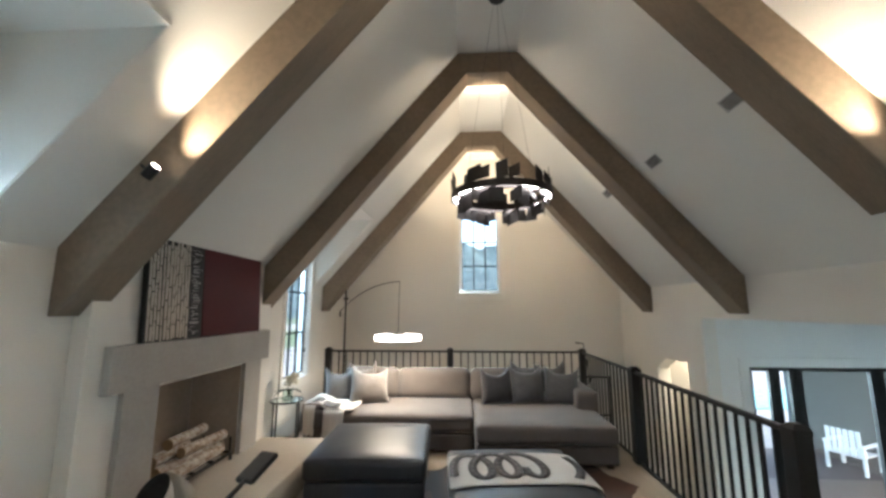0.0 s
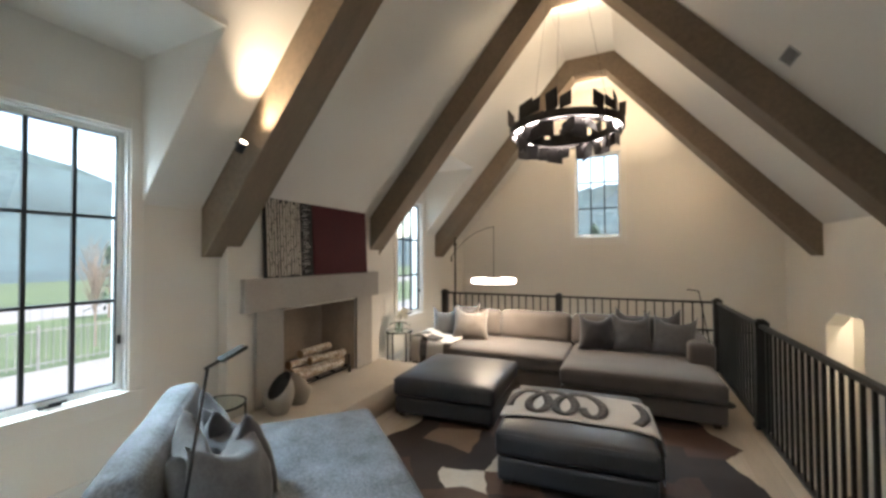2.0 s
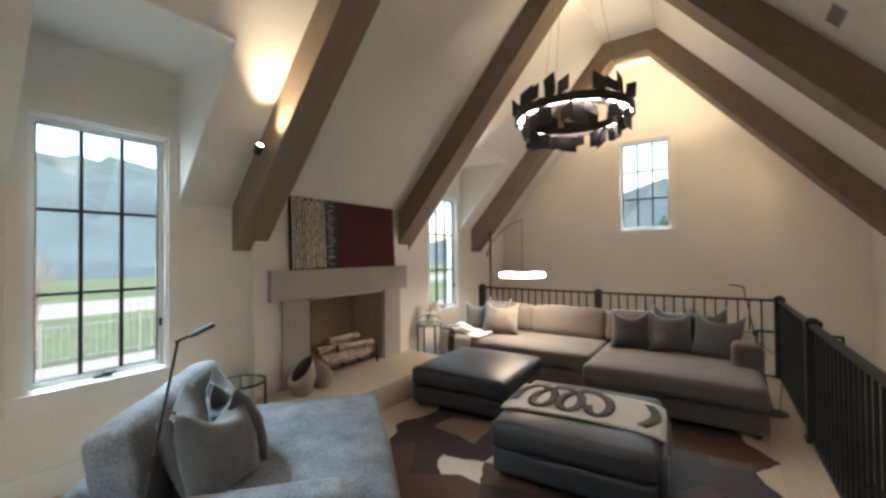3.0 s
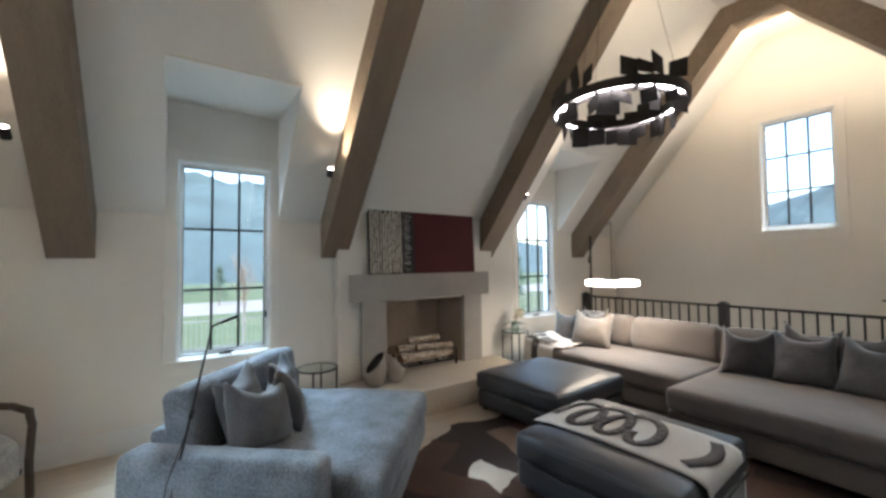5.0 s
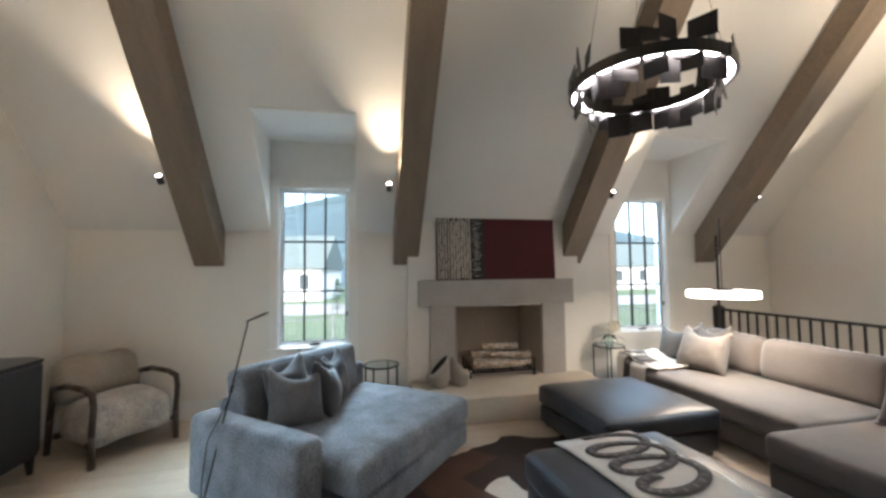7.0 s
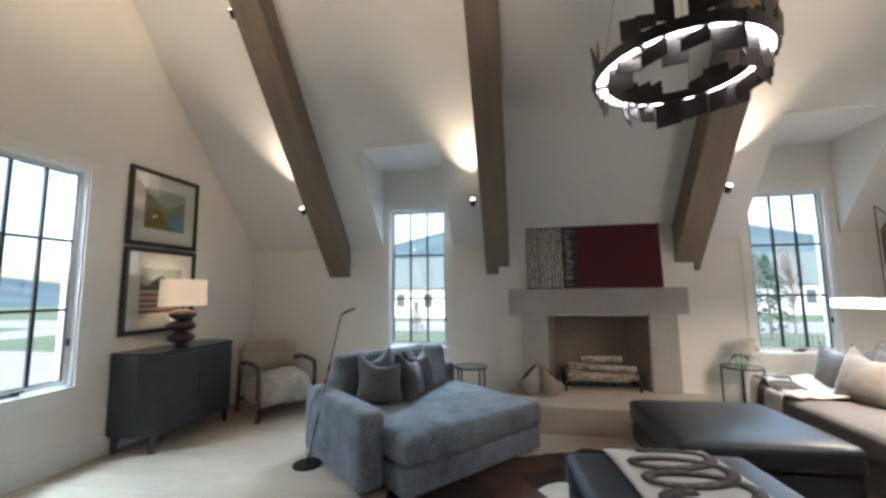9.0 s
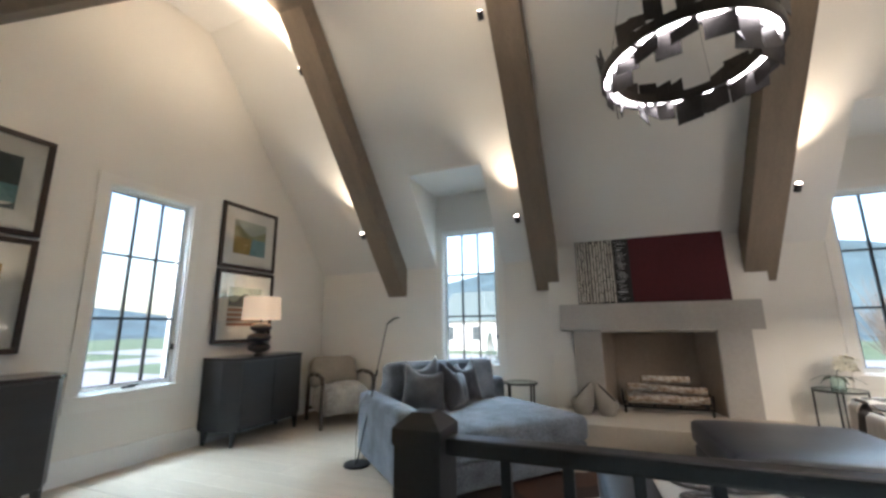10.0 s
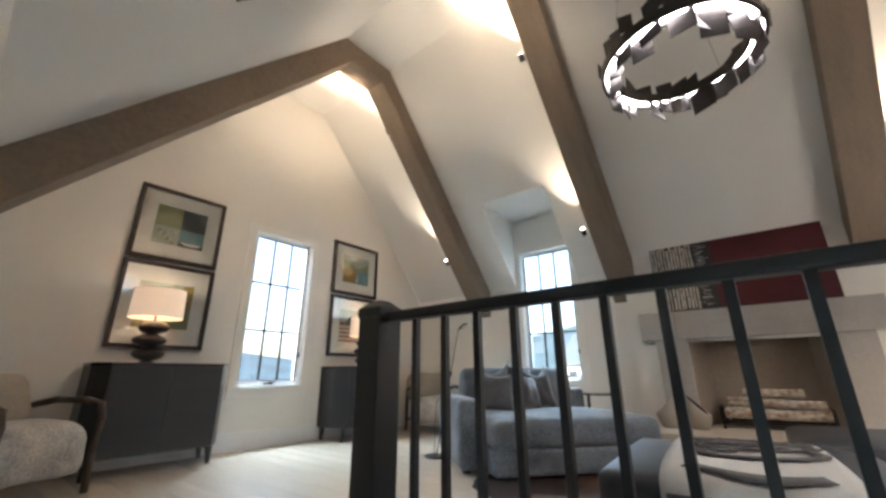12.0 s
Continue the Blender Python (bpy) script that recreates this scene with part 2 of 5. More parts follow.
def pipe(bm, pts, r, n=8):
    for a, b in zip(pts, pts[1:]):
        rod(bm, a, b, r, n=n)
    return bm


def lathe(bm, profile, n=28, close=True, mi=0):
    """Turns (radius, height) pairs round the z axis."""
    rings = []
    for r, z in profile:
        if r < 1e-5:
            rings.append([bm.verts.new((0, 0, z))])
        else:
            rings.append([bm.verts.new((r * cos(2 * pi * i / n), r * sin(2 * pi * i / n), z)) for i in range(n)])
    for p, q in zip(rings, rings[1:]):
        for i in range(n):
            j = (i + 1) % n
            vs = []
            for v in (p[i % len(p)], p[j % len(p)], q[j % len(q)], q[i % len(q)]):
                if v not in vs:
                    vs.append(v)
            if len(vs) > 2:
                bm.faces.new(vs).material_index = mi
    return bm


def soft(bm, sx, sy, sz, r, puff=0.0, wob=0.0, n=9, seed=0, c=(0, 0, 0), side=0.0):
    """An upholstered block with round edges, a crowned top and slightly uneven faces."""
    def ticks(s):
        h = s / 2
        inner = [(-h + r) + (2 * h - 2 * r) * i / n for i in range(n + 1)]
        return [-h, -h + 0.12 * r, -h + 0.45 * r] + inner + [h - 0.45 * r, h - 0.12 * r, h]
    T = [ticks(sx), ticks(sy), ticks(sz)]
    seen = {}
    lim = (sx / 2 - r, sy / 2 - r, sz / 2 - r)

    def vert(p):
        key = tuple(round(v, 5) for v in p)
        if key not in seen:
            q = Vector([max(-lim[i], min(lim[i], p[i])) for i in range(3)])
            d = Vector(p) - q
            s = q + d.normalized() * r if d.length > 1e-6 else Vector(p)
            u, v, w = p[0] / (sx / 2), p[1] / (sy / 2), p[2] / (sz / 2)
            if p[2] > 0:
                s.z += puff * (1 - u ** 4) * (1 - v ** 4) * w
            if side:
                s.x += side * math.copysign(1, u) * (1 - v ** 2) * (1 - w ** 2) * abs(u) ** 3
                s.y += side * math.copysign(1, v) * (1 - u ** 2) * (1 - w ** 2) * abs(v) ** 3
            if wob:
                s += noise.noise_vector(Vector((p[0] * 3 + seed * 7.3, p[1] * 3, p[2] * 3))) * wob
            seen[key] = bm.verts.new(s + Vector(c))
        return seen[key]
    for ax in range(3):
        i, j = [k for k in range(3) if k != ax]
        for end in (T[ax][0], T[ax][-1]):
            for a in range(len(T[i]) - 1):
                for b in range(len(T[j]) - 1):
                    q = []
                    for da, db in ((0, 0), (1, 0), (1, 1), (0, 1)):
                        p = [0, 0, 0]
                        p[ax], p[i], p[j] = end, T[i][a + da], T[j][b + db]
                        q.append(vert(p))
                    bm.faces.new(q)
    return bm


def pillow_mesh(w, h, t, seed, chop=0.0):
    """A plump cushion with pointed corners, standing on its lower edge (z up, thickness along y); chop dents the top edge."""
    bm = bmesh.new()
    n = 18
    grid = {}
    for s in (-1, 1):
        for i in range(n + 1):
            for j in range(n + 1):
                u, v = -1 + 2 * i / n, -1 + 2 * j / n
                edge = max(abs(u), abs(v)) > 0.999
                if edge and s == 1:
                    grid[s, i, j] = grid[-1, i, j]
                    continue
                pull = 1 - 0.13 * (1 - abs(u) ** 2) * abs(v) ** 3
                pull2 = 1 - 0.15 * (1 - abs(v) ** 2) * abs(u) ** 3
                x, z = u * w / 2 * pull2, v * h / 2 * pull
                y = s * t / 2 * 1.08 * ((1 - u ** 2) * (1 - v ** 2)) ** 0.42
                if v > 0:
                    mid = cos(pi / 2 * min(1.0, abs(u - 0.14 * sin(seed * 2.3)) / 0.95))
                    z -= 0.62 * chop * v ** 2 * mid
                    y *= 1 - 0.12 * mid * v ** 2
                    z += 0.034 * v * abs(u) ** 5
                    x *= 1 - 0.07 * v ** 2
                y += 0.012 * noise.noise(Vector((u * 2.2 + seed * 3.1, v * 2.2, s * 1.7)))
                y += 0.006 * noise.noise(Vector((u * 6 + seed, v * 6, s * 3)))
                grid[s, i, j] = bm.verts.new((x, y, z + h / 2))
        for i in range(n):
            for j in range(n):
                bm.faces.new((grid[s, i, j], grid[s, i + 1, j], grid[s, i + 1, j + 1], grid[s, i, j + 1]))
    return bm


def pillow(label, material, at, w=0.5, h=0.46, t=0.2, seed=1, chop=0.05, group=""):
    ob = thing("pillow", label, "pillow", at, group)
    part("cover", pillow_mesh(w, h, t, seed, chop), material, ob, smooth=True)
    bm = bmesh.new()
    pts = []
    for k in range(41):
        s = -1 + 2 * k / 40
        pts.append((s * w / 2, 0, (1 - 0.10 * (1 - abs(s) ** 2)) * -h / 2 + h / 2))
    pipe(bm, pts, 0.005, 6)
    part("piping", bm, material, ob, smooth=True)
    return ob


def grid_wall(axis, face, back, a0, a1, z0, z1, holes):
    """A wall across one axis between face and back, from a0 to a1, with rectangular holes (a0, a1, z0, z1)."""
    bm = bmesh.new()
    cuts = sorted({a0, a1, *[h[0] for h in holes], *[h[1] for h in holes]})
    for p, q in zip(cuts, cuts[1:]):
        gaps = sorted((h[2], h[3]) for h in holes if h[0] <= p and h[1] >= q)
        z = z0
        for g0, g1 in gaps + [(z1, z1)]:
            if g0 > z:
                lo, hi = min(face, back), max(face, back)
                if axis == "x":
                    box(bm, lo, p, z, hi, q, g0)
                else:
                    box(bm, p, lo, z, q, hi, g0)
            z = max(z, g1)
    return bm


# ---- large structure ----
# Loft floor: a slab, with oak planks laid on it at the end of the file.
solid("floor", boxes((-2.5, YB - 0.02, -0.32, RX + 0.06, RY + 0.06, -0.022), (RX + 0.06, YB - 0.02, -0.32, 3.75, RAIL_NEAR, -0.022)),
      M_OAK, "pale oak plank floor of the upper lounge", "floor", "structure")
# Lower hall floor
solid("floor_lower", boxes((-2.7, -1.0, LOW - 0.25, 8.0, 8.5, LOW)), M_HALL, "dark brown wood floor of the lower hall", "floor", "structure")

W1, W2, WB, WG = (1.235, 2.015, 0.69, 2.485), (5.46, 6.25, 0.69, 2.485), (-0.19, 0.605, 0.655, 2.485), (-0.18, 0.595, 1.935, 3.45)
D1, D2 = (1.15, 2.09), (5.385, 6.345)        # dormer recesses along the west wall
DTOP = 3.014
DX = XL + (DTOP - EAVE_L) * (FLAT_L - XL) / (TOP - EAVE_L)
solid("wall_west", grid_wall("x", XL, XL - 0.2, YB - 0.2, YG + 0.2, LOW, EAVE_L + 0.05,
                             [(W1[0], W1[1], W1[2], 9), (W2[0], W2[1], W2[2], 9), (3.18, 4.36, 0.26, 1.115)]), M_WALL, "cream plaster side wall with two windows", "wall", "structure")
for k, (d, w) in enumerate(((D1, W1), (D2, W2))):
    bm = bmesh.new()
    z0 = EAVE_L + 0.05
    box(bm, XL - 0.2, d[0] - 0.1, z0, XL - 0.0, w[0], DTOP + 0.1)
    box(bm, XL - 0.2, w[1], z0, XL, d[1] + 0.1, DTOP + 0.1)
    box(bm, XL - 0.2, w[0], w[3], XL, w[1], DTOP + 0.1)
    for y0, y1 in ((d[0] - 0.1, d[0]), (d[1], d[1] + 0.1)):
        prism(bm, [(XL, EAVE_L + 0.012), (DX + 0.08, DTOP + 0.1), (XL, DTOP + 0.1)], "y", *((y0, y1 + 0.004) if y1 == d[0] else (y0 - 0.004, y1)))
    box(bm, XL, d[0], DTOP, DX + 0.015, d[1], DTOP + 0.1)
    solid("wall_dormer", bm, M_WALL, "plaster dormer recess round the window", "wall", "structure")


def slope_z(x):
    if x < FLAT_L:
        return EAVE_L + (x - XL) * (TOP - EAVE_L) / (FLAT_L - XL)
    if x > FLAT_R:
        return EAVE_R + (XR - x) * (TOP - EAVE_R) / (XR - FLAT_R)
    return TOP


bm = bmesh.new()
TH = 0.18
for y0, y1, low in ((YB - 0.2, D1[0], XL - 0.2), (D1[0], D1[1], DX), (D1[1], D2[0], XL - 0.2), (D2[0], D2[1], DX), (D2[1], YG + 0.2, XL - 0.2)):
    prism(bm, [(low, slope_z(low)), (FLAT_L, TOP), (FLAT_L, TOP + TH), (low, slope_z(low) + TH)], "y", y0, y1)
box(bm, FLAT_L, YB - 0.2, TOP, FLAT_R, YG + 0.2, TOP + TH)
prism(bm, [(FLAT_R, TOP), (XR + 0.2, slope_z(XR + 0.2)), (XR + 0.2, slope_z(XR + 0.2) + TH), (FLAT_R, TOP + TH)], "y", YB - 0.2, YG + 0.2)
solid("ceiling", bm, M_CEIL, "vaulted plaster ceiling with a flat strip under the ridge", "ceiling", "structure")


def gable(y_face, y_back, hole, lowest, right, top_z):
    bm = grid_wall("y", y_face, y_back, XL - 0.2, right + 0.2, lowest, 1.6, [hole] if hole[2] < 1.6 else [])
    z0 = 1.6
    def run(x0, x1, za, zb=None):
        xs = [x0] + [x for x in (FLAT_L, FLAT_R) if x0 < x < x1] + [x1]
        top = [(x, top_z(x) + 0.03) for x in xs]
        prism(bm, [(x0, za), (x1, za)] + top[::-1], "y", y_face, y_back)
    run(XL - 0.2, hole[0], z0)
    run(hole[1], right + 0.2, z0)
    run(hole[0], hole[1], hole[3])
    if hole[2] > z0:
        box(bm, hole[0], min(y_face, y_back), z0, hole[1], max(y_face, y_back), hole[2])
    return bm


solid("wall_gable", gable(YG, YG + 0.2, WG, LOW, XR, slope_z), M_WALL, "tall cream plaster gable wall with one small window", "wall", "structure")
solid("wall_back", gable(YB, YB - 0.2, WB, LOW, XR, slope_z), M_WALL, "tall cream plaster gable wall behind two sideboards", "wall", "structure")

# East side: eave wall over a wide opening to the stairs and the lower hall
SOFFIT = 1.53
CORNER = 5.49
ARCH = (5.89, 6.73, LOW, 0.935)
bm = grid_wall("x", XR, XR + 0.16, YB - 0.2, RAIL_NEAR - 0.25, -0.3, EAVE_R + 0.04, [])
box(bm, XR, RAIL_NEAR - 0.25, SOFFIT, XR + 0.16, CORNER, EAVE_R + 0.04)
far = grid_wall("x", XR, XR + 0.16, CORNER, YG + 0.2, LOW, EAVE_R + 0.04, [ARCH])
prism(far, [(ARCH[1], ARCH[3]), (ARCH[1], 0.755), (6.45, ARCH[3])], "x", XR, XR + 0.16)
solid("wall_east", bm, M_WALL, "cream plaster eave wall over the stair opening", "wall", "structure")
solid("wall_east_far", far, M_WALL, "cream plaster wall with a clipped-top doorway", "wall", "structure")
# closet behind the doorway
solid("wall_closet", boxes((XR + 0.42, 5.66, LOW, XR + 0.47, 7.2, 1.3), (XR + 0.16, 5.61, LOW, XR + 0.47, 5.66, 1.3), (XR + 0.16, 7.2, LOW, XR + 0.47, 7.3, 1.3), (XR + 0.16, 5.61, 1.3, XR + 0.47, 7.3, 1.4)),
      M_WALL, "cream walls of a small lit passage", "wall", "structure")
area_lamp("passage_lamp", look((XR + 0.29, 6.4, 1.25), (XR + 0.29, 6.4, 0)), 0.2, 0.5, 1.9, (1.0, 0.88, 0.66))

# Lower hall beyond the opening, with a glazed door wall
DOOR = (3.31, 5.78, LOW, 0.95)
solid("wall_hall_north", grid_wall("y", CORNER, CORNER + 0.1, XR + 0.16, 7.8, LOW, SOFFIT, [DOOR]), M_TRIM, "white hall wall with glazed doors", "wall", "structure")
solid("wall_hall_east", boxes((7.6, 0.0, LOW, 7.8, CORNER, SOFFIT), (3.75, 0.0, LOW, 7.8, 0.2, SOFFIT), (3.75, 0.2, LOW, 3.9, RAIL_NEAR, SOFFIT)), M_WALL, "plain hall wall", "wall", "structure")
solid("wall_stair_side", boxes((XR + 0.16, 0.0, -0.3, 3.75, 0.2, SOFFIT), (RX - 0.06, RAIL_NEAR, LOW, RX + 0.04, RY, -0.32), (-2.47, RY - 0.06, LOW, RX - 0.06, RY + 0.04, -0.32), (RX + 0.04, RAIL_NEAR - 0.2, LOW, 3.75, RAIL_NEAR - 0.05, -0.32)), M_WALL, "plaster wall under the loft edge", "wall", "structure")
solid("ceiling_hall", boxes((XR + 0.16, -0.2, SOFFIT, 7.8, CORNER + 0.1, SOFFIT + 0.15)), M_CEIL, "flat white hall ceiling", "ceiling", "structure")

# Baseboards
solid("baseboard", boxes((XL, YB + 0.018, 0, XL + 0.018, 2.66, 0.19), (XL, 4.87, 0, XL + 0.018, RY - 0.1, 0.19), (XL, YB, 0, XR, YB + 0.018, 0.19), (XR - 0.018, YB + 0.018, 0, XR, RAIL_NEAR - 0.25, 0.19), bevel=0.003),
      M_TRIM, "tall white painted baseboard", "baseboard", "structure")


# ---- windows ----
def window(name, w, h, label, at, cols=3, rows=3, apron=True, crank=True):
    """A casement seen from inside; the origin is the middle of the opening's foot, x along the wall, -y into the room."""
    ob = thing(name, label, "window", at, kind="structure")
    c = 0.085
    casing = part("casing", boxes((-w / 2 - c, -0.018, -0.0, -w / 2, 0.0, h + c), (w / 2, -0.018, -0.0, w / 2 + c, 0.0, h + c), (-w / 2, -0.018, h, w / 2, 0.0, h + c), bevel=0.003), M_CASING, ob, "cream painted flat casing")
    part("jamb", boxes((-w / 2, 0.0, 0.0, -w / 2 + 0.014, 0.19, h), (w / 2 - 0.014, 0.0, 0.0, w / 2, 0.19, h), (-w / 2 + 0.014, 0.0, h - 0.014, w / 2 - 0.014, 0.19, h), (-w / 2 + 0.014, 0.0, 0.0, w / 2 - 0.014, 0.19, 0.014)), M_TRIM, ob)
    part("sill", boxes((-w / 2 - c - 0.01, -0.028, -0.025, w / 2 + c + 0.01, 0.0, 0.0), (-w / 2 - c, -0.016, -0.13, w / 2 + c, 0.0, -0.025), bevel=0.004), M_CASING, ob)
    s = 0.035
    y0, y1 = 0.045, 0.085
    part("sash", boxes((-w / 2 + 0.016, y0, 0.016, -w / 2 + s + 0.014, y1, h - 0.016), (w / 2 - s - 0.014, y0, 0.016, w / 2 - 0.016, y1, h - 0.016), (-w / 2 + s + 0.014, y0, 0.016, w / 2 - s - 0.014, y1, s + 0.02), (-w / 2 + s + 0.014, y0, h - s - 0.016, w / 2 - s - 0.014, y1, h - 0.016), bevel=0.003), M_TRIM, ob)
    gx, gz0, gz1 = w / 2 - s - 0.014, s + 0.02, h - s - 0.016
    bar = 0.011
    line = 0.006
    part("glazing_edge", boxes((-gx, y0 + 0.002, gz0, -gx + line, y1 - 0.006, gz1), (gx - line, y0 + 0.002, gz0, gx, y1 - 0.006, gz1), (-gx + line, y0 + 0.002, gz0, gx - line, y1 - 0.006, gz0 + line), (-gx + line, y0 + 0.002, gz1 - line, gx - line, y1 - 0.006, gz1)), M_MUNTIN, ob, "black glazing edge")
    xs = [-gx + 2 * gx * i / cols for i in range(cols + 1)]
    zs = [gz0 + (gz1 - gz0) * j / rows for j in range(rows + 1)]
    for x in xs[1:-1]:
        part("muntin", boxes((x - bar, y0 + 0.004, gz0 + line, x + bar, y1 - 0.008, gz1 - line), bevel=0.002), M_MUNTIN, ob, "black upright bar")
    for z in zs[1:-1]:
        for a, b in zip(xs, xs[1:]):
            part("muntin", boxes((a + bar, y0 + 0.005, z - bar, b - bar, y1 - 0.009, z + bar), bevel=0.002), M_MUNTIN, ob, "black cross bar")
    for a, b in zip(xs, xs[1:]):
        for z0, z1 in zip(zs, zs[1:]):
            p = part("pane", boxes((a + bar, 0.063, z0 + bar, b - bar, 0.067, z1 - bar)), M_GLASS, ob)
            p.visible_shadow = False
    if crank:
        bm = boxes((-0.05, 0.006, 0.014, 0.05, 0.042, 0.03), (-0.01, 0.0, 0.03, 0.075, 0.02, 0.042), bevel=0.004)
        part("crank_handle", bm, M_BLACK, ob, "black crank handle")
        part("lock_lever", boxes((gx + 0.004, 0.03, h * 0.18, gx + 0.022, 0.045, h * 0.18 + 0.06), bevel=0.003), M_BLACK, ob, "black lock lever")
    return ob


window("window_1", W1[1] - W1[0], W1[3] - W1[2], "tall white casement with nine black-barred panes", pose(XL, (W1[0] + W1[1]) / 2, W1[2], 0, 0, 90))
window("window_2", W2[1] - W2[0], W2[3] - W2[2], "tall white casement beside the fireplace", pose(XL, (W2[0] + W2[1]) / 2, W2[2], 0, 0, 90))
window("window_3", WB[1] - WB[0], WB[3] - WB[2], "tall white casement between two sideboards", pose((WB[0] + WB[1]) / 2, YB, WB[2], 0, 0, 180))
window("window_4", WG[1] - WG[0], WG[3] - WG[2], "small white window high in the gable", pose((WG[0] + WG[1]) / 2, YG, WG[2]), crank=False)

# glazed doors of the lower hall
ob = thing("door_1", "dark-framed glass patio doors in the lower hall", "door", pose(0, CORNER, LOW), kind="structure")
h = DOOR[3] - LOW
edges = (3.31, 3.60, 3.86, 4.78, 5.78)
part("casing", boxes((3.20, -0.02, 0, 3.31, 0, h + 0.11), (5.78, -0.02, 0, 5.89, 0, h + 0.11), (3.31, -0.02, h, 5.78, 0, h + 0.11), bevel=0.003), M_TRIM, ob)
for i, (a, b) in enumerate(zip(edges, edges[1:])):
    s = 0.075 if i else 0.05
    leaf = part("leaf", boxes((a, 0.02, 0, a + s, 0.07, h), (b - s, 0.02, 0, b, 0.07, h), (a + s, 0.02, 0, b - s, 0.07, 0.16), (a + s, 0.02, h - 0.05, b - s, 0.07, h), bevel=0.004), M_BLACK, ob)
    g = part("pane", boxes((a + s, 0.04, 0.16, b - s, 0.046, h - 0.05)), M_GLASS, leaf)
    g.visible_shadow = False

# ---- beams ----
def beam(y, label, right=None):
    """A timber that follows the vault; right cuts it off short of the east wall."""
    lower = [(XR - 0.035, 1.59), (0.432, 4.37), (-0.035, 4.37), (XL + 0.035, 1.6)]
    outer = [(XL + 0.004, 1.6), (XL + 0.004, EAVE_L + 0.02), (FLAT_L, TOP + 0.02), (FLAT_R, TOP + 0.02)]
    if right is None:
        outer += [(XR - 0.004, EAVE_R + 0.02), (XR - 0.004, 1.59)]
    else:
        k = (right - 0.432) / (XR - 0.035 - 0.432)
        outer += [(right, slope_z(right) + 0.02)]
        lower[0] = (right, 4.37 + (1.59 - 4.37) * k)
    bm = prism(bmesh.new(), outer + lower, "y", -0.143, 0.143)
    bmesh.ops.bevel(bm, geom=list(bm.edges), offset=0.006, segments=1, affect="EDGES")
    return solid("ceiling_beam", bm, M_BEAM, label, "beam", group="roof beams", at=pose(0, y, 0))


BEAMS = (0.553, 2.657, 4.787, 6.862)
for y in BEAMS:
    if y == BEAMS[1]:
        beam(y, "brown stained timber beam ending over the stairs", 2.29)
    else:
        beam(y, "brown stained timber beam following the vault")


# ---- beam spotlights ----
def spot(m):
    ob = thing("beam_spotlight", "small black uplight fixed to a timber beam", "spotlight", m, "beam uplights")
    bm = bmesh.new()
    rod(bm, (0, 0, -0.05), (0, 0, 0.03), 0.03, n=16)
    part("housing", bm, M_BLACK, ob, smooth=False)
    bm = bmesh.new()
    rod(bm, (0, 0, 0.031), (0, 0, 0.034), 0.024, n=16)
    part("lens", bm, M_LENS, ob, "glowing lens")
    bm = bmesh.new()
    rod(bm, (0, 0.03, -0.02), (0, 0.075, -0.02), 0.008, n=8)
    part("bracket", bm, M_BLACK, ob)
    return ob


def lit(x, y, z, d, side, watts):
    """side: +1 with the beam behind it towards +y, -1 towards -y; d: which way up the slope."""
    aim = Vector((d * 0.66, -0.02 * side, 0.75))
    q = aim.to_track_quat("Z", "Y").to_matrix().to_4x4()
    m = Matrix.Translation((x, y, z)) @ q
    up = m.to_3x3() @ Vector((0, 1, 0))
    if up.y * side < 0:
        m = m @ Matrix.Rotation(pi, 4, "Z")
    ob = spot(m)
    data = bpy.data.lights.new("uplight", "SPOT")
    data.energy, data.color, data.spot_size, data.spot_blend, data.shadow_soft_size = watts, WARM, radians(76), 1.0, 0.03
    lamp = new("uplight", data)
    p = Vector((x, y, z)) + aim.normalized() * 0.045
    lamp.matrix_world = Matrix.LocRotScale(p, (-aim).to_track_quat("Z", "Y"), None)


UP = 19.5
for y, side in ((BEAMS[0] - 0.143, 1), (BEAMS[1] - 0.143, 1), (BEAMS[2] + 0.143, -1), (BEAMS[3] + 0.143, -1)):
    yy = y - side * 0.09
    power = UP * (1.6 if y > 7 else 1.0)
    lit(-1.81, yy, 2.405, 1, side, UP)
    lit(-0.49, yy, 4.04, 1, side, power)
    lit(0.90, yy, 4.04, -1, side, power)
    lit(2.22, yy, 2.44, -1, side, power * (1.8 if y > 3 else 1.0))


# ---- fireplace ----
solid("wall_chimney", boxes((XL + 0.002, 2.67, 0, -2.30, 3.22, 1.785), (XL + 0.002, 4.325, 0, -2.30, 4.84, 1.785), (XL + 0.002, 3.22, 1.09, -2.30, 4.325, 1.785), (XL + 0.002, 2.80, 1.785, -2.30, 4.70, 2.12), bevel=0.004),
      M_WALL, "cream plaster chimney breast", "wall", "structure")
fp = thing("fireplace", "grey cast-stone fireplace with a thick mantel and raised hearth", "fireplace", pose(0, 0, 0))
part("mantel", boxes((-2.298, 2.785, 1.115, -2.235, 4.735, 1.41), bevel=0.006), M_STONE, fp)
part("jamb", boxes((-2.298, 2.92, 0.26, -2.255, 3.22, 1.113), bevel=0.005), M_STONE, fp)
part("jamb", boxes((-2.298, 4.325, 0.26, -2.255, 4.62, 1.113), bevel=0.005), M_STONE, fp)
part("firebox_side", prism(bmesh.new(), [(-2.302, 3.222), (-2.70, 3.35), (-2.72, 3.33), (-2.302, 3.195)], "z", 0.257, 1.112), M_FIREBOX, fp, "tan firebox side panel")
part("firebox_side", prism(bmesh.new(), [(-2.302, 4.323), (-2.70, 4.20), (-2.72, 4.22), (-2.302, 4.35)], "z", 0.257, 1.112), M_FIREBOX, fp, "tan firebox side panel")
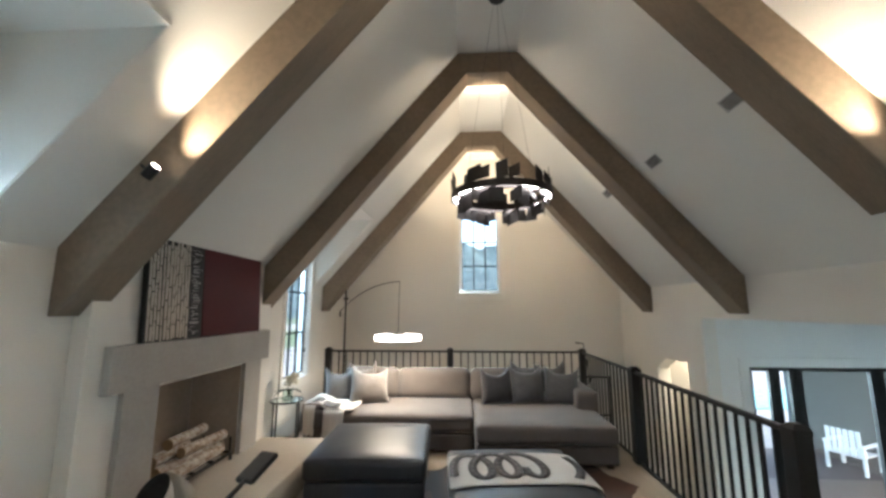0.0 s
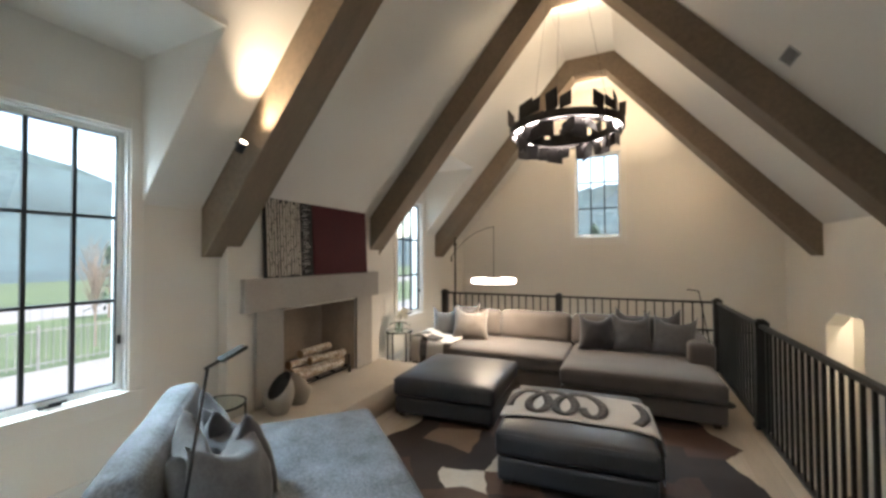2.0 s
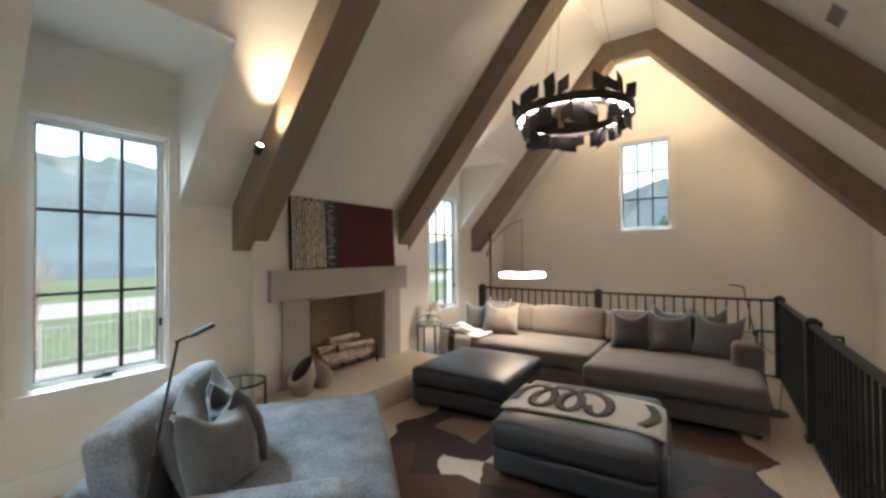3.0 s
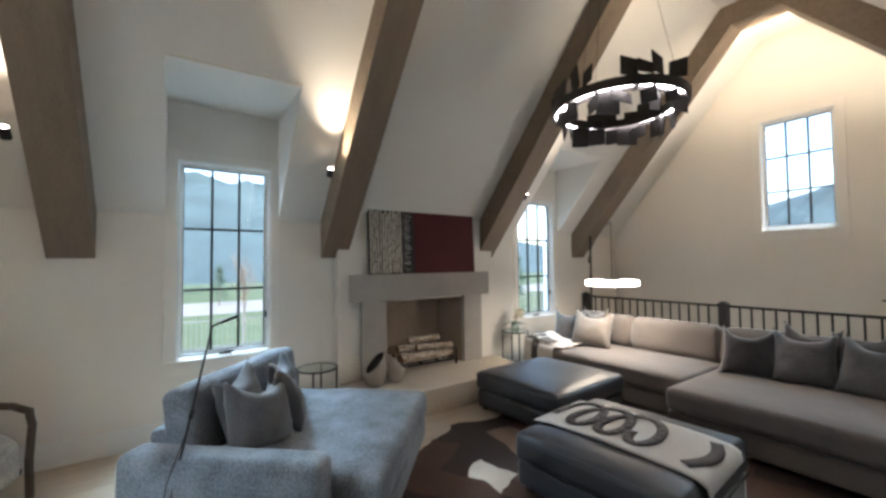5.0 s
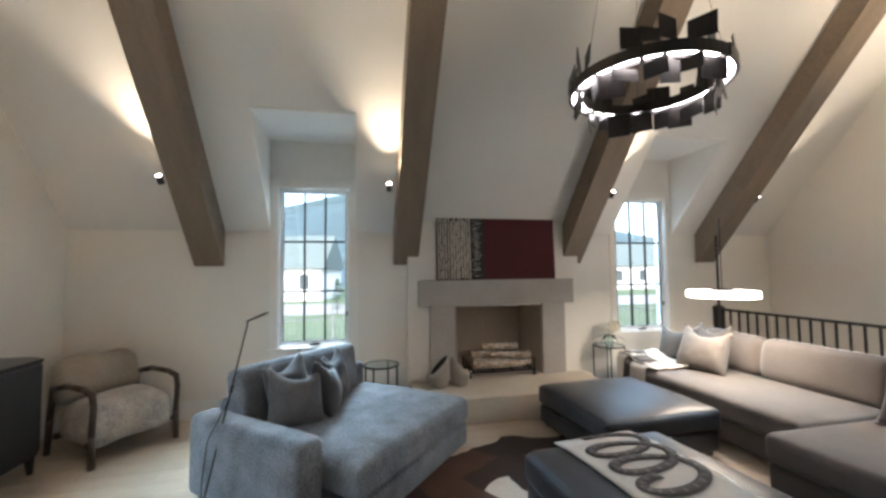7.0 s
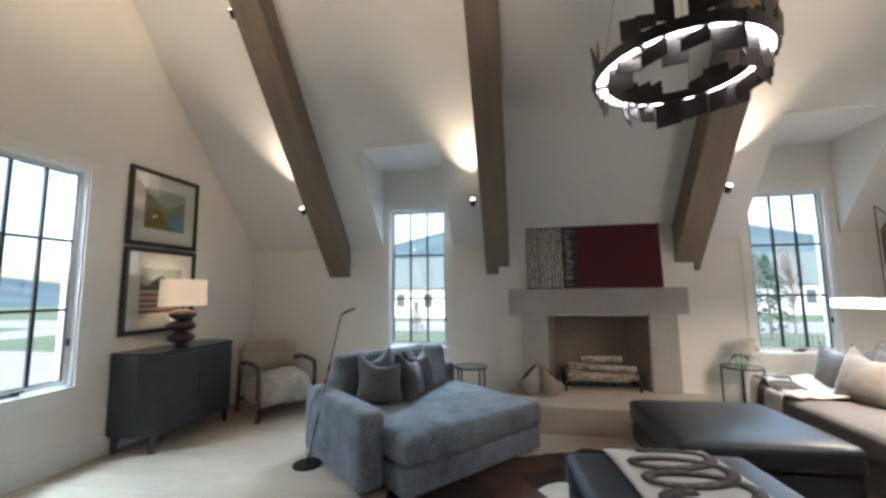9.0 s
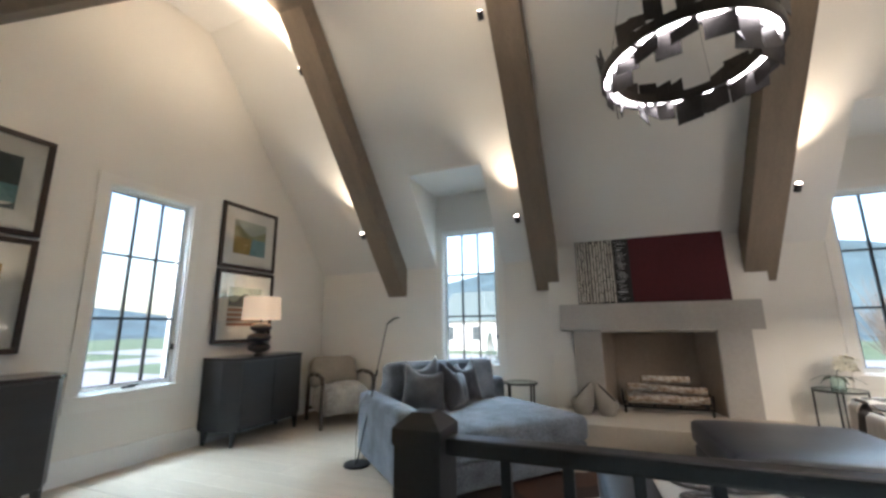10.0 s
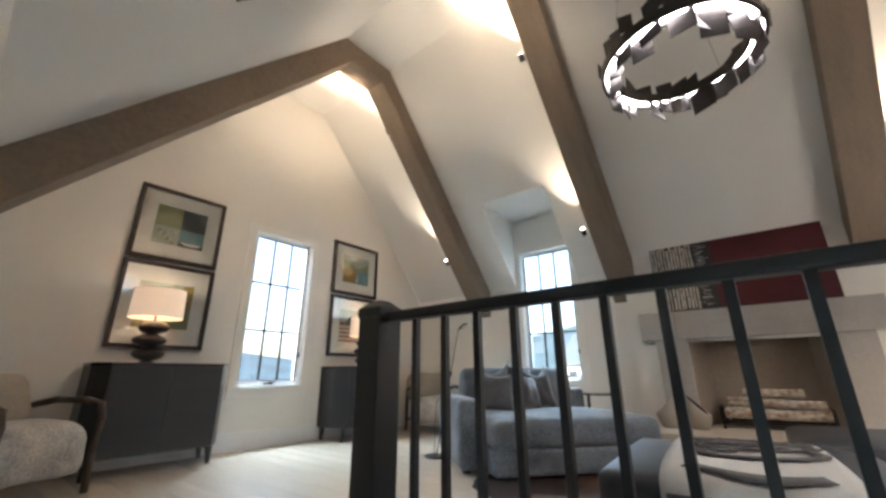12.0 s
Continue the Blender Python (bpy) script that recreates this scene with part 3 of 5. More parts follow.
part("firebox_back", boxes((-2.76, 3.3, 0.257, -2.722, 4.25, 1.112)), M_FIREBOX, fp, "tan firebox back panel")
part("firebox_lid", boxes((-2.76, 3.19, 1.113, -2.30, 4.36, 1.15)), M_FIREBOX, fp, "tan firebox ceiling panel")
part("hearth", boxes((-2.76, 2.69, 0.0, -1.58, 4.86, 0.255), bevel=0.006), M_HEARTH, fp, "pale raised hearth slab")

lg = thing("fire_grate", "black iron log grate in the firebox", "grate", pose(-2.42, 3.8, 0.255))
for y in (-0.36, -0.12, 0.12, 0.36):
    part("bar", boxes((-0.16, y - 0.009, 0.075, 0.16, y + 0.009, 0.095)), M_BLACK, lg)
for x in (-0.14, 0.15):
    part("rail", boxes((x - 0.009, -0.42, 0.055, x + 0.009, 0.42, 0.074)), M_BLACK, lg)
    for y in (-0.4, 0.4):
        part("leg", boxes((x - 0.01, y - 0.01, 0, x + 0.01, y + 0.01, 0.055)), M_BLACK, lg)
for x in (-0.13, 0.0, 0.13):
    for s in (-1, 1):
        part("post", boxes((x - 0.008, s * 0.415 - 0.008, 0.075, x + 0.008, s * 0.415 + 0.008, 0.2)), M_BLACK, lg)


def log(at, length, r, seed):
    ob = thing("birch_log", "split birch log with pale peeling bark", "log", at, "stacked firewood")
    bm = bmesh.new()
    rings, n = 7, 12
    vs = []
    for i in range(rings + 1):
        y = -length / 2 + length * i / rings
        vs.append([bm.verts.new(((r * (1 + 0.12 * noise.noise(Vector((cos(a) + seed * 5, sin(a), y * 3))))) * cos(a), y, (r * (1 + 0.12 * noise.noise(Vector((cos(a), sin(a) + seed * 3, y * 3))))) * sin(a))) for a in [2 * pi * k / n for k in range(n)]])
    for i in range(rings):
        for k in range(n):
            bm.faces.new((vs[i][k], vs[i][(k + 1) % n], vs[i + 1][(k + 1) % n], vs[i + 1][k]))
    for i, s in ((0, -1), (rings, 1)):
        ends = bmesh.new()
        ring = [ends.verts.new(v.co + Vector((0, s * 0.002, 0))) for v in vs[i]]
        back = [ends.verts.new(v.co) for v in vs[i]]
        ends.faces.new(ring)
        for k in range(n):
            ends.faces.new((ring[k], ring[(k + 1) % n], back[(k + 1) % n], back[k]))
        part("cut_end", ends, M_LOGEND, ob, "tan sawn end")
    part("bark", bm, M_BARK, ob, smooth=True)
    return ob


rng = random.Random(5)
for x, y, z, L, r, tilt in ((-2.52, 3.78, 0.405, 0.7, 0.055, 2), (-2.41, 3.84, 0.40, 0.72, 0.05, -3), (-2.30, 3.76, 0.395, 0.66, 0.045, 1), (-2.46, 3.66, 0.495, 0.42, 0.045, 4), (-2.36, 3.93, 0.49, 0.5, 0.042, -5), (-2.44, 3.82, 0.578, 0.46, 0.042, 3)):
    log(pose(x, y, z, 0, rng.uniform(0, 40), tilt), L, r, rng.random() * 9)


# ---- painting on the mantel ----
pt = thing("painting", "wide abstract canvas, oxblood red with a black and bone striped side", "painting", pose(-2.236, 3.75, 1.412, -2.5, 0, 90))
PW, PH = 1.49, 0.735
# x along the wall is reversed by the half turn: the picture's left end lies at +x in its own frame
part("canvas", boxes((-PW / 2, 0.0, 0.0, PW / 2, 0.04, PH), bevel=0.003), M_INK, pt, "black canvas edge")
part("red_field", boxes((-PW / 2 + 0.58, -0.004, 0.003, PW / 2 - 0.003, -0.0002, PH - 0.003)), M_RED, pt, "oxblood red field")
rng = random.Random(11)
x = -PW / 2 + 0.012
while x < -PW / 2 + 0.40:
    w = rng.uniform(0.013, 0.023)
    z = rng.uniform(0.002, 0.02)
    while z < PH - 0.03:
        z1 = min(z + rng.uniform(0.08, 0.16), PH - 0.004)
        lean = rng.uniform(-0.004, 0.004)
        part("stroke", prism(bmesh.new(), [(x, z), (x + w * rng.uniform(0.8, 1), z), (x + w + lean, (z + z1) / 2), (x + w * rng.uniform(0.8, 1) + lean, z1), (x + lean, z1)], "y", -0.004, 0.001), M_BONE, pt)
        z = z1 + rng.uniform(0.003, 0.01)
    x += w + rng.uniform(0.008, 0.016)
for k in range(34):
    x, z = -PW / 2 + rng.uniform(0.425, 0.47), 0.03 + k * 0.02 + rng.uniform(-0.006, 0.006)
    part("scratch", boxes((x, -0.003, z, x + rng.uniform(0.03, 0.10), 0.001, z + rng.uniform(0.003, 0.008))), M_SCREW, pt)


# ---- guard railing ----
rail = thing("guard_railing", "dark bronze metal guard railing round the loft edge", "railing", Matrix())


def post_mesh():
    bm = boxes((-0.050, -0.050, 0.0, 0.050, 0.050, 0.955), bevel=0.004)
    box(bm, -0.060, -0.060, 0.0, 0.060, 0.060, 0.03, bevel=0.004)
    box(bm, -0.054, -0.054, 0.945, 0.054, 0.054, 0.98, bevel=0.006)
    bmesh.ops.create_cone(bm, cap_ends=True, segments=4, radius1=0.072, radius2=0.03, depth=0.026, matrix=Matrix.Translation((0, 0, 0.992)) @ Matrix.Rotation(pi / 4, 4, "Z"))
    return bm


post_me = mesh_from(post_mesh(), "post", M_BLACK)
bal_me = mesh_from(boxes((-0.0095, -0.0095, 0.02, 0.0095, 0.0095, 0.93)), "baluster", M_BLACK)
corners = [Vector((RX - 0.012, RAIL_NEAR + 0.015, 0)), Vector((RX, 5.055, 0)), Vector((RX, RY, 0)), Vector((-0.33, RY, 0)), Vector((XL + 0.05, RY, 0))]
for p in corners:
    ob = new("post", post_me)
    ob.parent = rail
    ob.matrix_local = Matrix.Translation(p)
for a, b in zip(corners, corners[1:]):
    d = (b - a).normalized()
    a2, b2 = a + d * 0.055, b - d * 0.055
    n = Vector((-d.y, d.x, 0)) * 0.5
    bm = bmesh.new()
    lo, hi = (Vector((min(a2.x, b2.x), min(a2.y, b2.y), 0)), Vector((max(a2.x, b2.x), max(a2.y, b2.y), 0)))
    e = Vector((abs(n.x), abs(n.y), 0)) * 2
    box(bm, lo.x - e.x * 0.019, lo.y - e.y * 0.019, 0.93, hi.x + e.x * 0.019, hi.y + e.y * 0.019, 0.962, bevel=0.007)
    part("handrail", bm, M_BLACK, rail)
    part("shoe_rail", boxes((lo.x - e.x * 0.014, lo.y - e.y * 0.014, 0.0, hi.x + e.x * 0.014, hi.y + e.y * 0.014, 0.02)), M_BLACK, rail)
    L = (b2 - a2).length
    k = max(2, round(L / 0.117))
    for i in range(1, k):
        ob = new("baluster", bal_me)
        ob.parent = rail
        ob.matrix_local = Matrix.Translation(a2 + d * (L * i / k))

low = thing("stair_guard", "black metal guard of the lower stair by the gable wall", "railing", pose(0, YG - 0.07, 0))
part("top_rail", boxes((1.62, -0.018, 0.40, 2.53, 0.018, 0.43), bevel=0.004), M_BLACK, low)
part("mid_rail", boxes((1.62, -0.012, -0.25, 2.495, 0.012, -0.225)), M_BLACK, low)
for x in (1.62, 2.505):
    part("post", boxes((x - 0.002, -0.016, LOW, x + 0.028, 0.016, 0.399)), M_BLACK, low)

# ---- stairs down to the hall ----
st = thing("staircase", "oak stairs going down beside the railing", "stairs", Matrix(), kind="structure")
for i in range(7):
    y0, z = RAIL_NEAR + 0.27 * i, -0.18 * (i + 1)
    part("tread", boxes((RX + 0.06, y0 - 0.02, z - 0.04, 3.7, y0 + 0.27, z), bevel=0.006), M_OAK, st)
    part("riser", boxes((RX + 0.06, y0, z, 3.7, y0 + 0.02, z + 0.138)), M_TRIM, st)


# ---- sectional sofa ----
sofa = thing("sectional_sofa", "long taupe chenille sectional sofa with a chaise end", "sofa", Matrix())


def block(name, x0, y0, z0, x1, y1, z1, m, parent, r=0.04, puff=0.0, wob=0.006, seed=0, label="", side=0.0, at=None):
    bm = soft(bmesh.new(), x1 - x0, y1 - y0, z1 - z0, r, puff, wob, seed=seed, side=side)
    bmesh.ops.translate(bm, verts=bm.verts, vec=((x0 + x1) / 2, (y0 + y1) / 2, (z0 + z1) / 2))
    return part(name, bm, m, parent, label, smooth=True, at=at)


block("base", -1.98, 5.18, 0.04, 0.015, 6.42, 0.235, M_TAUPE, sofa, 0.03, seed=1)
block("chaise_base", 0.02, 4.82, 0.04, 1.50, 6.42, 0.235, M_TAUPE, sofa, 0.03, seed=2)
block("seat_cushion", -1.80, 5.14, 0.235, 0.012, 6.10, 0.425, M_TAUPE, sofa, 0.05, 0.022, seed=3)
block("chaise_cushion", 0.018, 4.78, 0.235, 1.50, 6.10, 0.43, M_TAUPE, sofa, 0.055, 0.02, seed=5)
block("back_frame", -1.98, 6.2, 0.235, 1.50, 6.44, 0.66, M_TAUPE, sofa, 0.05, seed=6)
block("left_arm", -2.0, 5.16, 0.1, -1.80, 6.2, 0.50, M_TAUPE, sofa, 0.06, seed=7)
block("right_arm", 1.27, 5.45, 0.235, 1.52, 6.2, 0.66, M_TAUPE, sofa, 0.06, seed=8)
for i, (a, b) in enumerate(((-1.79, -1.03), (-1.025, -0.02), (-0.015, 1.26))):
    block("back_cushion", a, -0.11, 0, b, 0.11, 0.40, M_TAUPE, sofa, 0.075, 0.015, 0.012, seed=10 + i, side=0.02, at=pose(0, 6.12, 0.41, -10, 0, 0))
for x, y in ((-1.9, 5.25), (-0.1, 5.25), (0.1, 4.9), (1.42, 4.9), (-1.9, 6.35), (1.42, 6.35)):
    part("foot", boxes((x - 0.03, y - 0.03, 0, x + 0.03, y + 0.03, 0.05)), M_WALNUT, sofa)

G = "sofa pillows"
pillow("charcoal velvet pillow with pointed corners on the sofa", M_PILLOW_DK, pose(0.33, 5.71, 0.42, -20, 3, 16), 0.46, 0.47, 0.22, 2, 0.14, G)
pillow("slate pillow with pointed corners on the sofa", M_PILLOW_GY, pose(0.73, 5.75, 0.42, -19, -2, 3), 0.48, 0.48, 0.23, 3, 0.10, G)
pillow("slate pillow with pointed corners on the sofa", M_PILLOW_GY, pose(1.14, 5.71, 0.42, -22, 2, -10), 0.49, 0.48, 0.23, 4, 0.11, G)
pillow("grey pillow leaning at the sofa's low arm", M_PILLOW_GY, pose(-1.70, 5.70, 0.43, -20, 0, 24), 0.46, 0.45, 0.18, 5, 0.12, G)
pillow("pale linen pillow with pointed corners on the sofa", M_PILLOW_LT, pose(-1.32, 5.62, 0.42, -26, 0, 14), 0.54, 0.49, 0.24, 6, 0.14, G)
pillow("oatmeal pillow tucked behind the linen one", M_PILLOW_LT, pose(-1.52, 5.98, 0.43, -14, 0, 4), 0.42, 0.47, 0.15, 7, 0.14, G)


def drape(bm, xs, zs, y0, y1, amp, seed, thick=0.012, ny=16):
    """A cloth that follows the x, z outline given, with soft folds along its length."""
    top, n = [], len(xs)
    for s in (0, 1):
        rows = []
        for i in range(n):
            row = []
            for j in range(ny + 1):
                y = y0 + (y1 - y0) * j / ny
                a = noise.noise(Vector((i * 0.5 + seed, y * 7, 0))) * amp
                row.append(bm.verts.new((xs[i] + a * 0.4, y + 0.5 * amp * noise.noise(Vector((i * 0.7, seed, j * 0.3))), zs[i] + abs(a) * 0.8 + s * thick)))
            rows.append(row)
        top.append(rows)
    for s in (0, 1):
        for i in range(n - 1):
            for j in range(ny):
                bm.faces.new((top[s][i][j], top[s][i + 1][j], top[s][i + 1][j + 1], top[s][i][j + 1]))
    for i in range(n - 1):
        for j in (0, ny):
            bm.faces.new((top[0][i][j], top[0][i + 1][j], top[1][i + 1][j], top[1][i][j]))
    for j in range(ny):
        for i in (0, n - 1):
            bm.faces.new((top[0][i][j], top[0][i][j + 1], top[1][i][j + 1], top[1][i][j]))
    return bm


thr = thing("throw_blanket", "white and charcoal throw draped over the sofa's low arm", "blanket", Matrix(), "throws")
part("cloth", drape(bmesh.new(), [-2.04, -2.035, -2.0, -1.93, -1.86, -1.80, -1.74, -1.62, -1.5, -1.4], [0.20, 0.36, 0.51, 0.525, 0.525, 0.51, 0.465, 0.46, 0.455, 0.45], 5.17, 5.64, 0.05, 3, 0.014, 22), M_CREAM, thr, smooth=True)
part("stripe", drape(bmesh.new(), [-1.90, -1.84, -1.78, -1.70, -1.60], [0.548, 0.545, 0.515, 0.49, 0.482], 5.19, 5.40, 0.03, 3, 0.008), M_CHARCOAL, thr, "charcoal band", smooth=True)
for k, (a, b, drop, m) in enumerate(((-1.97, -1.84, 0.20, M_CREAM), (-1.84, -1.74, 0.27, M_CHARCOAL), (-1.74, -1.50, 0.16, M_CREAM))):
    bm = bmesh.new()
    top = 0.52 if b < -1.8 else 0.47
    rows = []
    for i in range(9):
        f = i / 8
        rows.append([bm.verts.new((a + (b - a) * g / 10, 5.135 - 0.012 * sin(g * 1.9 + k) * f - 0.012 * f + (0.03 if i == 0 else 0), top - f * (top - drop) + 0.012 * sin(g * 1.3 + k) * f)) for g in range(11)])
    for p, q in zip(rows, rows[1:]):
        for g in range(10):
            bm.faces.new((p[g], p[g + 1], q[g + 1], q[g]))
    r = bmesh.ops.extrude_face_region(bm, geom=list(bm.faces))
    bmesh.ops.translate(bm, verts=[v for v in r["geom"] if isinstance(v, bmesh.types.BMVert)], vec=(0, -0.009, 0))
    part("hanging_end", bm, m, thr, "fringed hanging end", smooth=True)


pillow("slate pillow tucked behind two others on the sofa", M_PILLOW_GY, pose(0.70, 5.93, 0.45, -13, 4, 0), 0.44, 0.47, 0.14, 12, 0.10, "sofa pillows")
pillow("grey pillow tucked behind another on the sofa", M_PILLOW_GY, pose(1.08, 5.92, 0.45, -13, -4, -4), 0.44, 0.47, 0.14, 13, 0.10, "sofa pillows")


# ---- leather ottomans ----
def ottoman(at, sx, sy, seed):
    ob = thing("ottoman", "square charcoal leather ottoman with a loose cushioned lid", "ottoman", at, "ottomans")
    block("box", -sx / 2 + 0.015, -sy / 2 + 0.015, 0.035, sx / 2 - 0.015, sy / 2 - 0.015, 0.205, M_LEATHER, ob, 0.03, seed=seed)
    block("lid", -sx / 2, -sy / 2, 0.205, sx / 2, sy / 2, 0.385, M_LEATHER, ob, 0.045, 0.028, 0.007, seed=seed + 1, side=0.008)
    bm = bmesh.new()
    h = 0.372
    e = 0.985
    pipe(bm, [(-sx / 2 * e, -sy / 2 * e, h - 0.01), (sx / 2 * e, -sy / 2 * e, h - 0.01)], 0.004, 6)
    part("seam", bm, M_LEATHER, ob)
    for x in (-1, 1):
        for y in (-1, 1):
            part("foot", boxes((x * (sx / 2 - 0.08) - 0.025, y * (sy / 2 - 0.08) - 0.025, 0, x * (sx / 2 - 0.08) + 0.025, y * (sy / 2 - 0.08) + 0.025, 0.04)), M_WALNUT, ob)
    return ob


ottoman(pose(-0.965, 4.43, 0.004, 0, 0, 3), 1.04, 1.10, 3)
O2 = pose(0.31, 3.71, 0.004, 0, 0, 5)
ottoman(O2, 1.04, 1.06, 9)

# patterned throw on the second ottoman
thr2 = thing("throw_blanket", "white throw with looping charcoal pattern over a leather ottoman", "blanket", O2, "throws")
BX = [-0.53, -0.40, -0.2, 0.0, 0.2, 0.4, 0.50, 0.548, 0.56, 0.562, 0.565]
BZ = [0.392, 0.408, 0.417, 0.418, 0.417, 0.408, 0.395, 0.37, 0.30, 0.20, 0.07]
BY0, BY1 = -0.29, 0.30
part("cloth", drape(bmesh.new(), BX, BZ, BY0, BY1, 0.006, 5, 0.008), M_CREAM, thr2, smooth=True)


def cloth_point(s, y, lift=0.015):
    """A place on the throw: s metres along it from its flat end."""
    for i in range(len(BX) - 1):
        d = math.hypot(BX[i + 1] - BX[i], BZ[i + 1] - BZ[i])
        if s <= d or i == len(BX) - 2:
            k = s / d
            nx, nz = -(BZ[i + 1] - BZ[i]) / d, (BX[i + 1] - BX[i]) / d
            return Vector((BX[i] + (BX[i + 1] - BX[i]) * k + nx * lift, y, BZ[i] + (BZ[i + 1] - BZ[i]) * k + nz * lift))
        s -= d


def ribbon(pts2, w, lift=0.015):
    """A band of cloth w wide laid along places on the throw."""
    bm = bmesh.new()
    vs = []
    for i, (s, y) in enumerate(pts2):
        a, b = pts2[max(0, i - 1)], pts2[min(len(pts2) - 1, i + 1)]
        t = Vector((b[0] - a[0], b[1] - a[1])).normalized()
        n = Vector((-t.y, t.x)) * w / 2
        vs.append((bm.verts.new(cloth_point(max(0.01, s + n.x), y + n.y, lift)), bm.verts.new(cloth_point(max(0.01, s - n.x), y - n.y, lift))))
    for (a, b), (c, d) in zip(vs, vs[1:]):
        bm.faces.new((a, b, d, c))
    r = bmesh.ops.extrude_face_region(bm, geom=list(bm.faces))
    bmesh.ops.translate(bm, verts=[v for v in r["geom"] if isinstance(v, bmesh.types.BMVert)], vec=(0.001, 0, 0.003))
    return bm


loops = [(0.06 + 0.20 * t / (2 * pi) - 0.12 * sin(t) * min(1.0, 0.35 + t / 6), 0.03 - 0.225 * cos(t)) for t in [0.9 + i * 0.18 for i in range(108)]]
part("looping_band", ribbon(loops, 0.066), M_CHARCOAL, thr2, "charcoal woven loops", smooth=True)
for k in range(54):
    (s0, y0), (s1, y1) = loops[2 * k], loops[2 * k + 1]
    part("stitch", ribbon([(s0, y0), (s0 + (s1 - s0) * 0.5, y0 + (y1 - y0) * 0.5)], 0.03, 0.0185), M_STITCH, thr2, "grey stitch")
hook = [(0.93 + 0.09 * sin(0.5 + t), 0.215 - 0.17 * t) for t in [i * 0.13 for i in range(20)]]
part("hook_band", ribbon(hook, 0.066), M_CHARCOAL, thr2, "charcoal woven hook", smooth=True)
part("stripe_band", ribbon([(1.20, BY0 + 0.02 + i * 0.05) for i in range(13)], 0.02), M_CHARCOAL, thr2, "charcoal woven stripe")
part("hem_band", ribbon([(1.14, BY0 + 0.02 + i * 0.05) for i in range(13)], 0.045), M_CHARCOAL, thr2, "charcoal woven border")

# ---- chaise lounge near the stairs' top ----
U = math.degrees(math.atan2(0.66, -0.75))
CH = pose(-0.86, 1.27, 0, 0, 0, U)          # x along its back, -y towards its foot
ch = thing("chaise_lounge", "deep grey tweed chaise lounge with one low arm", "chaise", CH)
block("base", -0.018, -1.145, 0.03, 1.40, 0.18, 0.215, M_GREY, ch, 0.03, seed=21)
block("seat_cushion", -0.02, -1.16, 0.215, 1.42, 0.02, 0.42, M_GREY, ch, 0.06, 0.025, 0.008, seed=22, side=0.01)
block("arm", -0.225, -0.90, 0.03, -0.02, 0.2, 0.565, M_GREY, ch, 0.05, 0.01, seed=23)
block("back_frame", -0.02, 0.02, 0.215, 1.40, 0.2, 0.62, M_GREY, ch, 0.05, seed=24)
block("back_cushion", -0.01, -0.09, 0, 1.2, 0.09, 0.43, M_GREY, ch, 0.05, 0.012, 0.010, seed=25, side=0.015, at=pose(0, -0.01, 0.40, -9, 0, 0))
for x, y in ((-0.15, -0.78), (1.32, -1.05), (-0.15, 0.1), (1.32, 0.1), (0.1, -1.05)):
    part("foot", boxes((x - 0.03, y - 0.03, 0, x + 0.03, y + 0.03, 0.045)), M_WALNUT, ch)
G = "chaise pillows"
pillow("slate grey pillow with pointed corners on the chaise", M_PILLOW_GY, CH @ pose(0.22, -0.36, 0.415, -20, 4, -24), 0.43, 0.43, 0.23, 31, 0.13, G)
pillow("slate grey pillow behind another on the chaise", M_PILLOW_GY, CH @ pose(0.36, -0.19, 0.43, -14, -6, 4), 0.42, 0.44, 0.16, 32, 0.10, G)
pillow("striped charcoal velvet pillow on the chaise", M_PILLOW_DK, CH @ pose(0.60, -0.36, 0.415, -18, 5, 38), 0.42, 0.43, 0.19, 33, 0.15, G)
pillow("charcoal velvet pillow on the chaise", M_PILLOW_DK, CH @ pose(0.78, -0.23, 0.42, -14, -3, 16), 0.40, 0.43, 0.15, 34, 0.12, G)


# ---- floor lamps ----
def reading_lamp(base, knee, tip, label):
    ob = thing("reading_lamp", label, "floor lamp", pose(*base), "reading lamps")
    b = Vector(base)
    bm = lathe(bmesh.new(), [(0, 0), (0.115, 0), (0.118, 0.008), (0.112, 0.016), (0, 0.018)], 32)
    part("base_disc", bm, M_BLACK, ob)
    k, t = Vector(knee) - b, Vector(tip) - b
    part("pole", rod(bmesh.new(), (0, 0, 0.016), k, 0.0065, 0.0055), M_BLACK, ob, smooth=True)
    part("collar", rod(bmesh.new(), k * 0.62, k * 0.66, 0.011), M_BLACK, ob)
    d = (t - k).normalized()
    head = bmesh.new()
    rod(head, k - d * 0.01, k + (t - k) * 0.35, 0.006)
    part("neck", head, M_BLACK, ob, smooth=True)
    q = d.to_track_quat("X", "Z").to_matrix().to_4x4()
    L = (t - k).length
    bm = boxes((L * 0.3, -0.026, -0.007, L, 0.026, 0.007), bevel=0.005)
    h = part("head", bm, M_BLACK, ob, at=Matrix.Translation(k) @ q)
    part("lens", boxes((L * 0.45, -0.018, -0.010, L * 0.95, 0.018, -0.0075)), M_PETAL, h)
    part("cord", pipe(bmesh.new(), [(0.05, 0.02, 0.02), (0.07, 0.03, 0.25), (0.075, 0.06, 0.5), k * 0.58], 0.003, 6), M_BLACK, ob)
    return ob


reading_lamp((-0.575, 1.15, 0), (-0.63, 1.40, 1.21), (-0.60, 1.525, 1.262), "slim black reading lamp leaning beside the chaise")
reading_lamp((1.585, 5.60, 0.0), (1.37, 5.47, 1.215), (1.27, 5.37, 1.235), "slim black reading lamp between the sofa and railing")

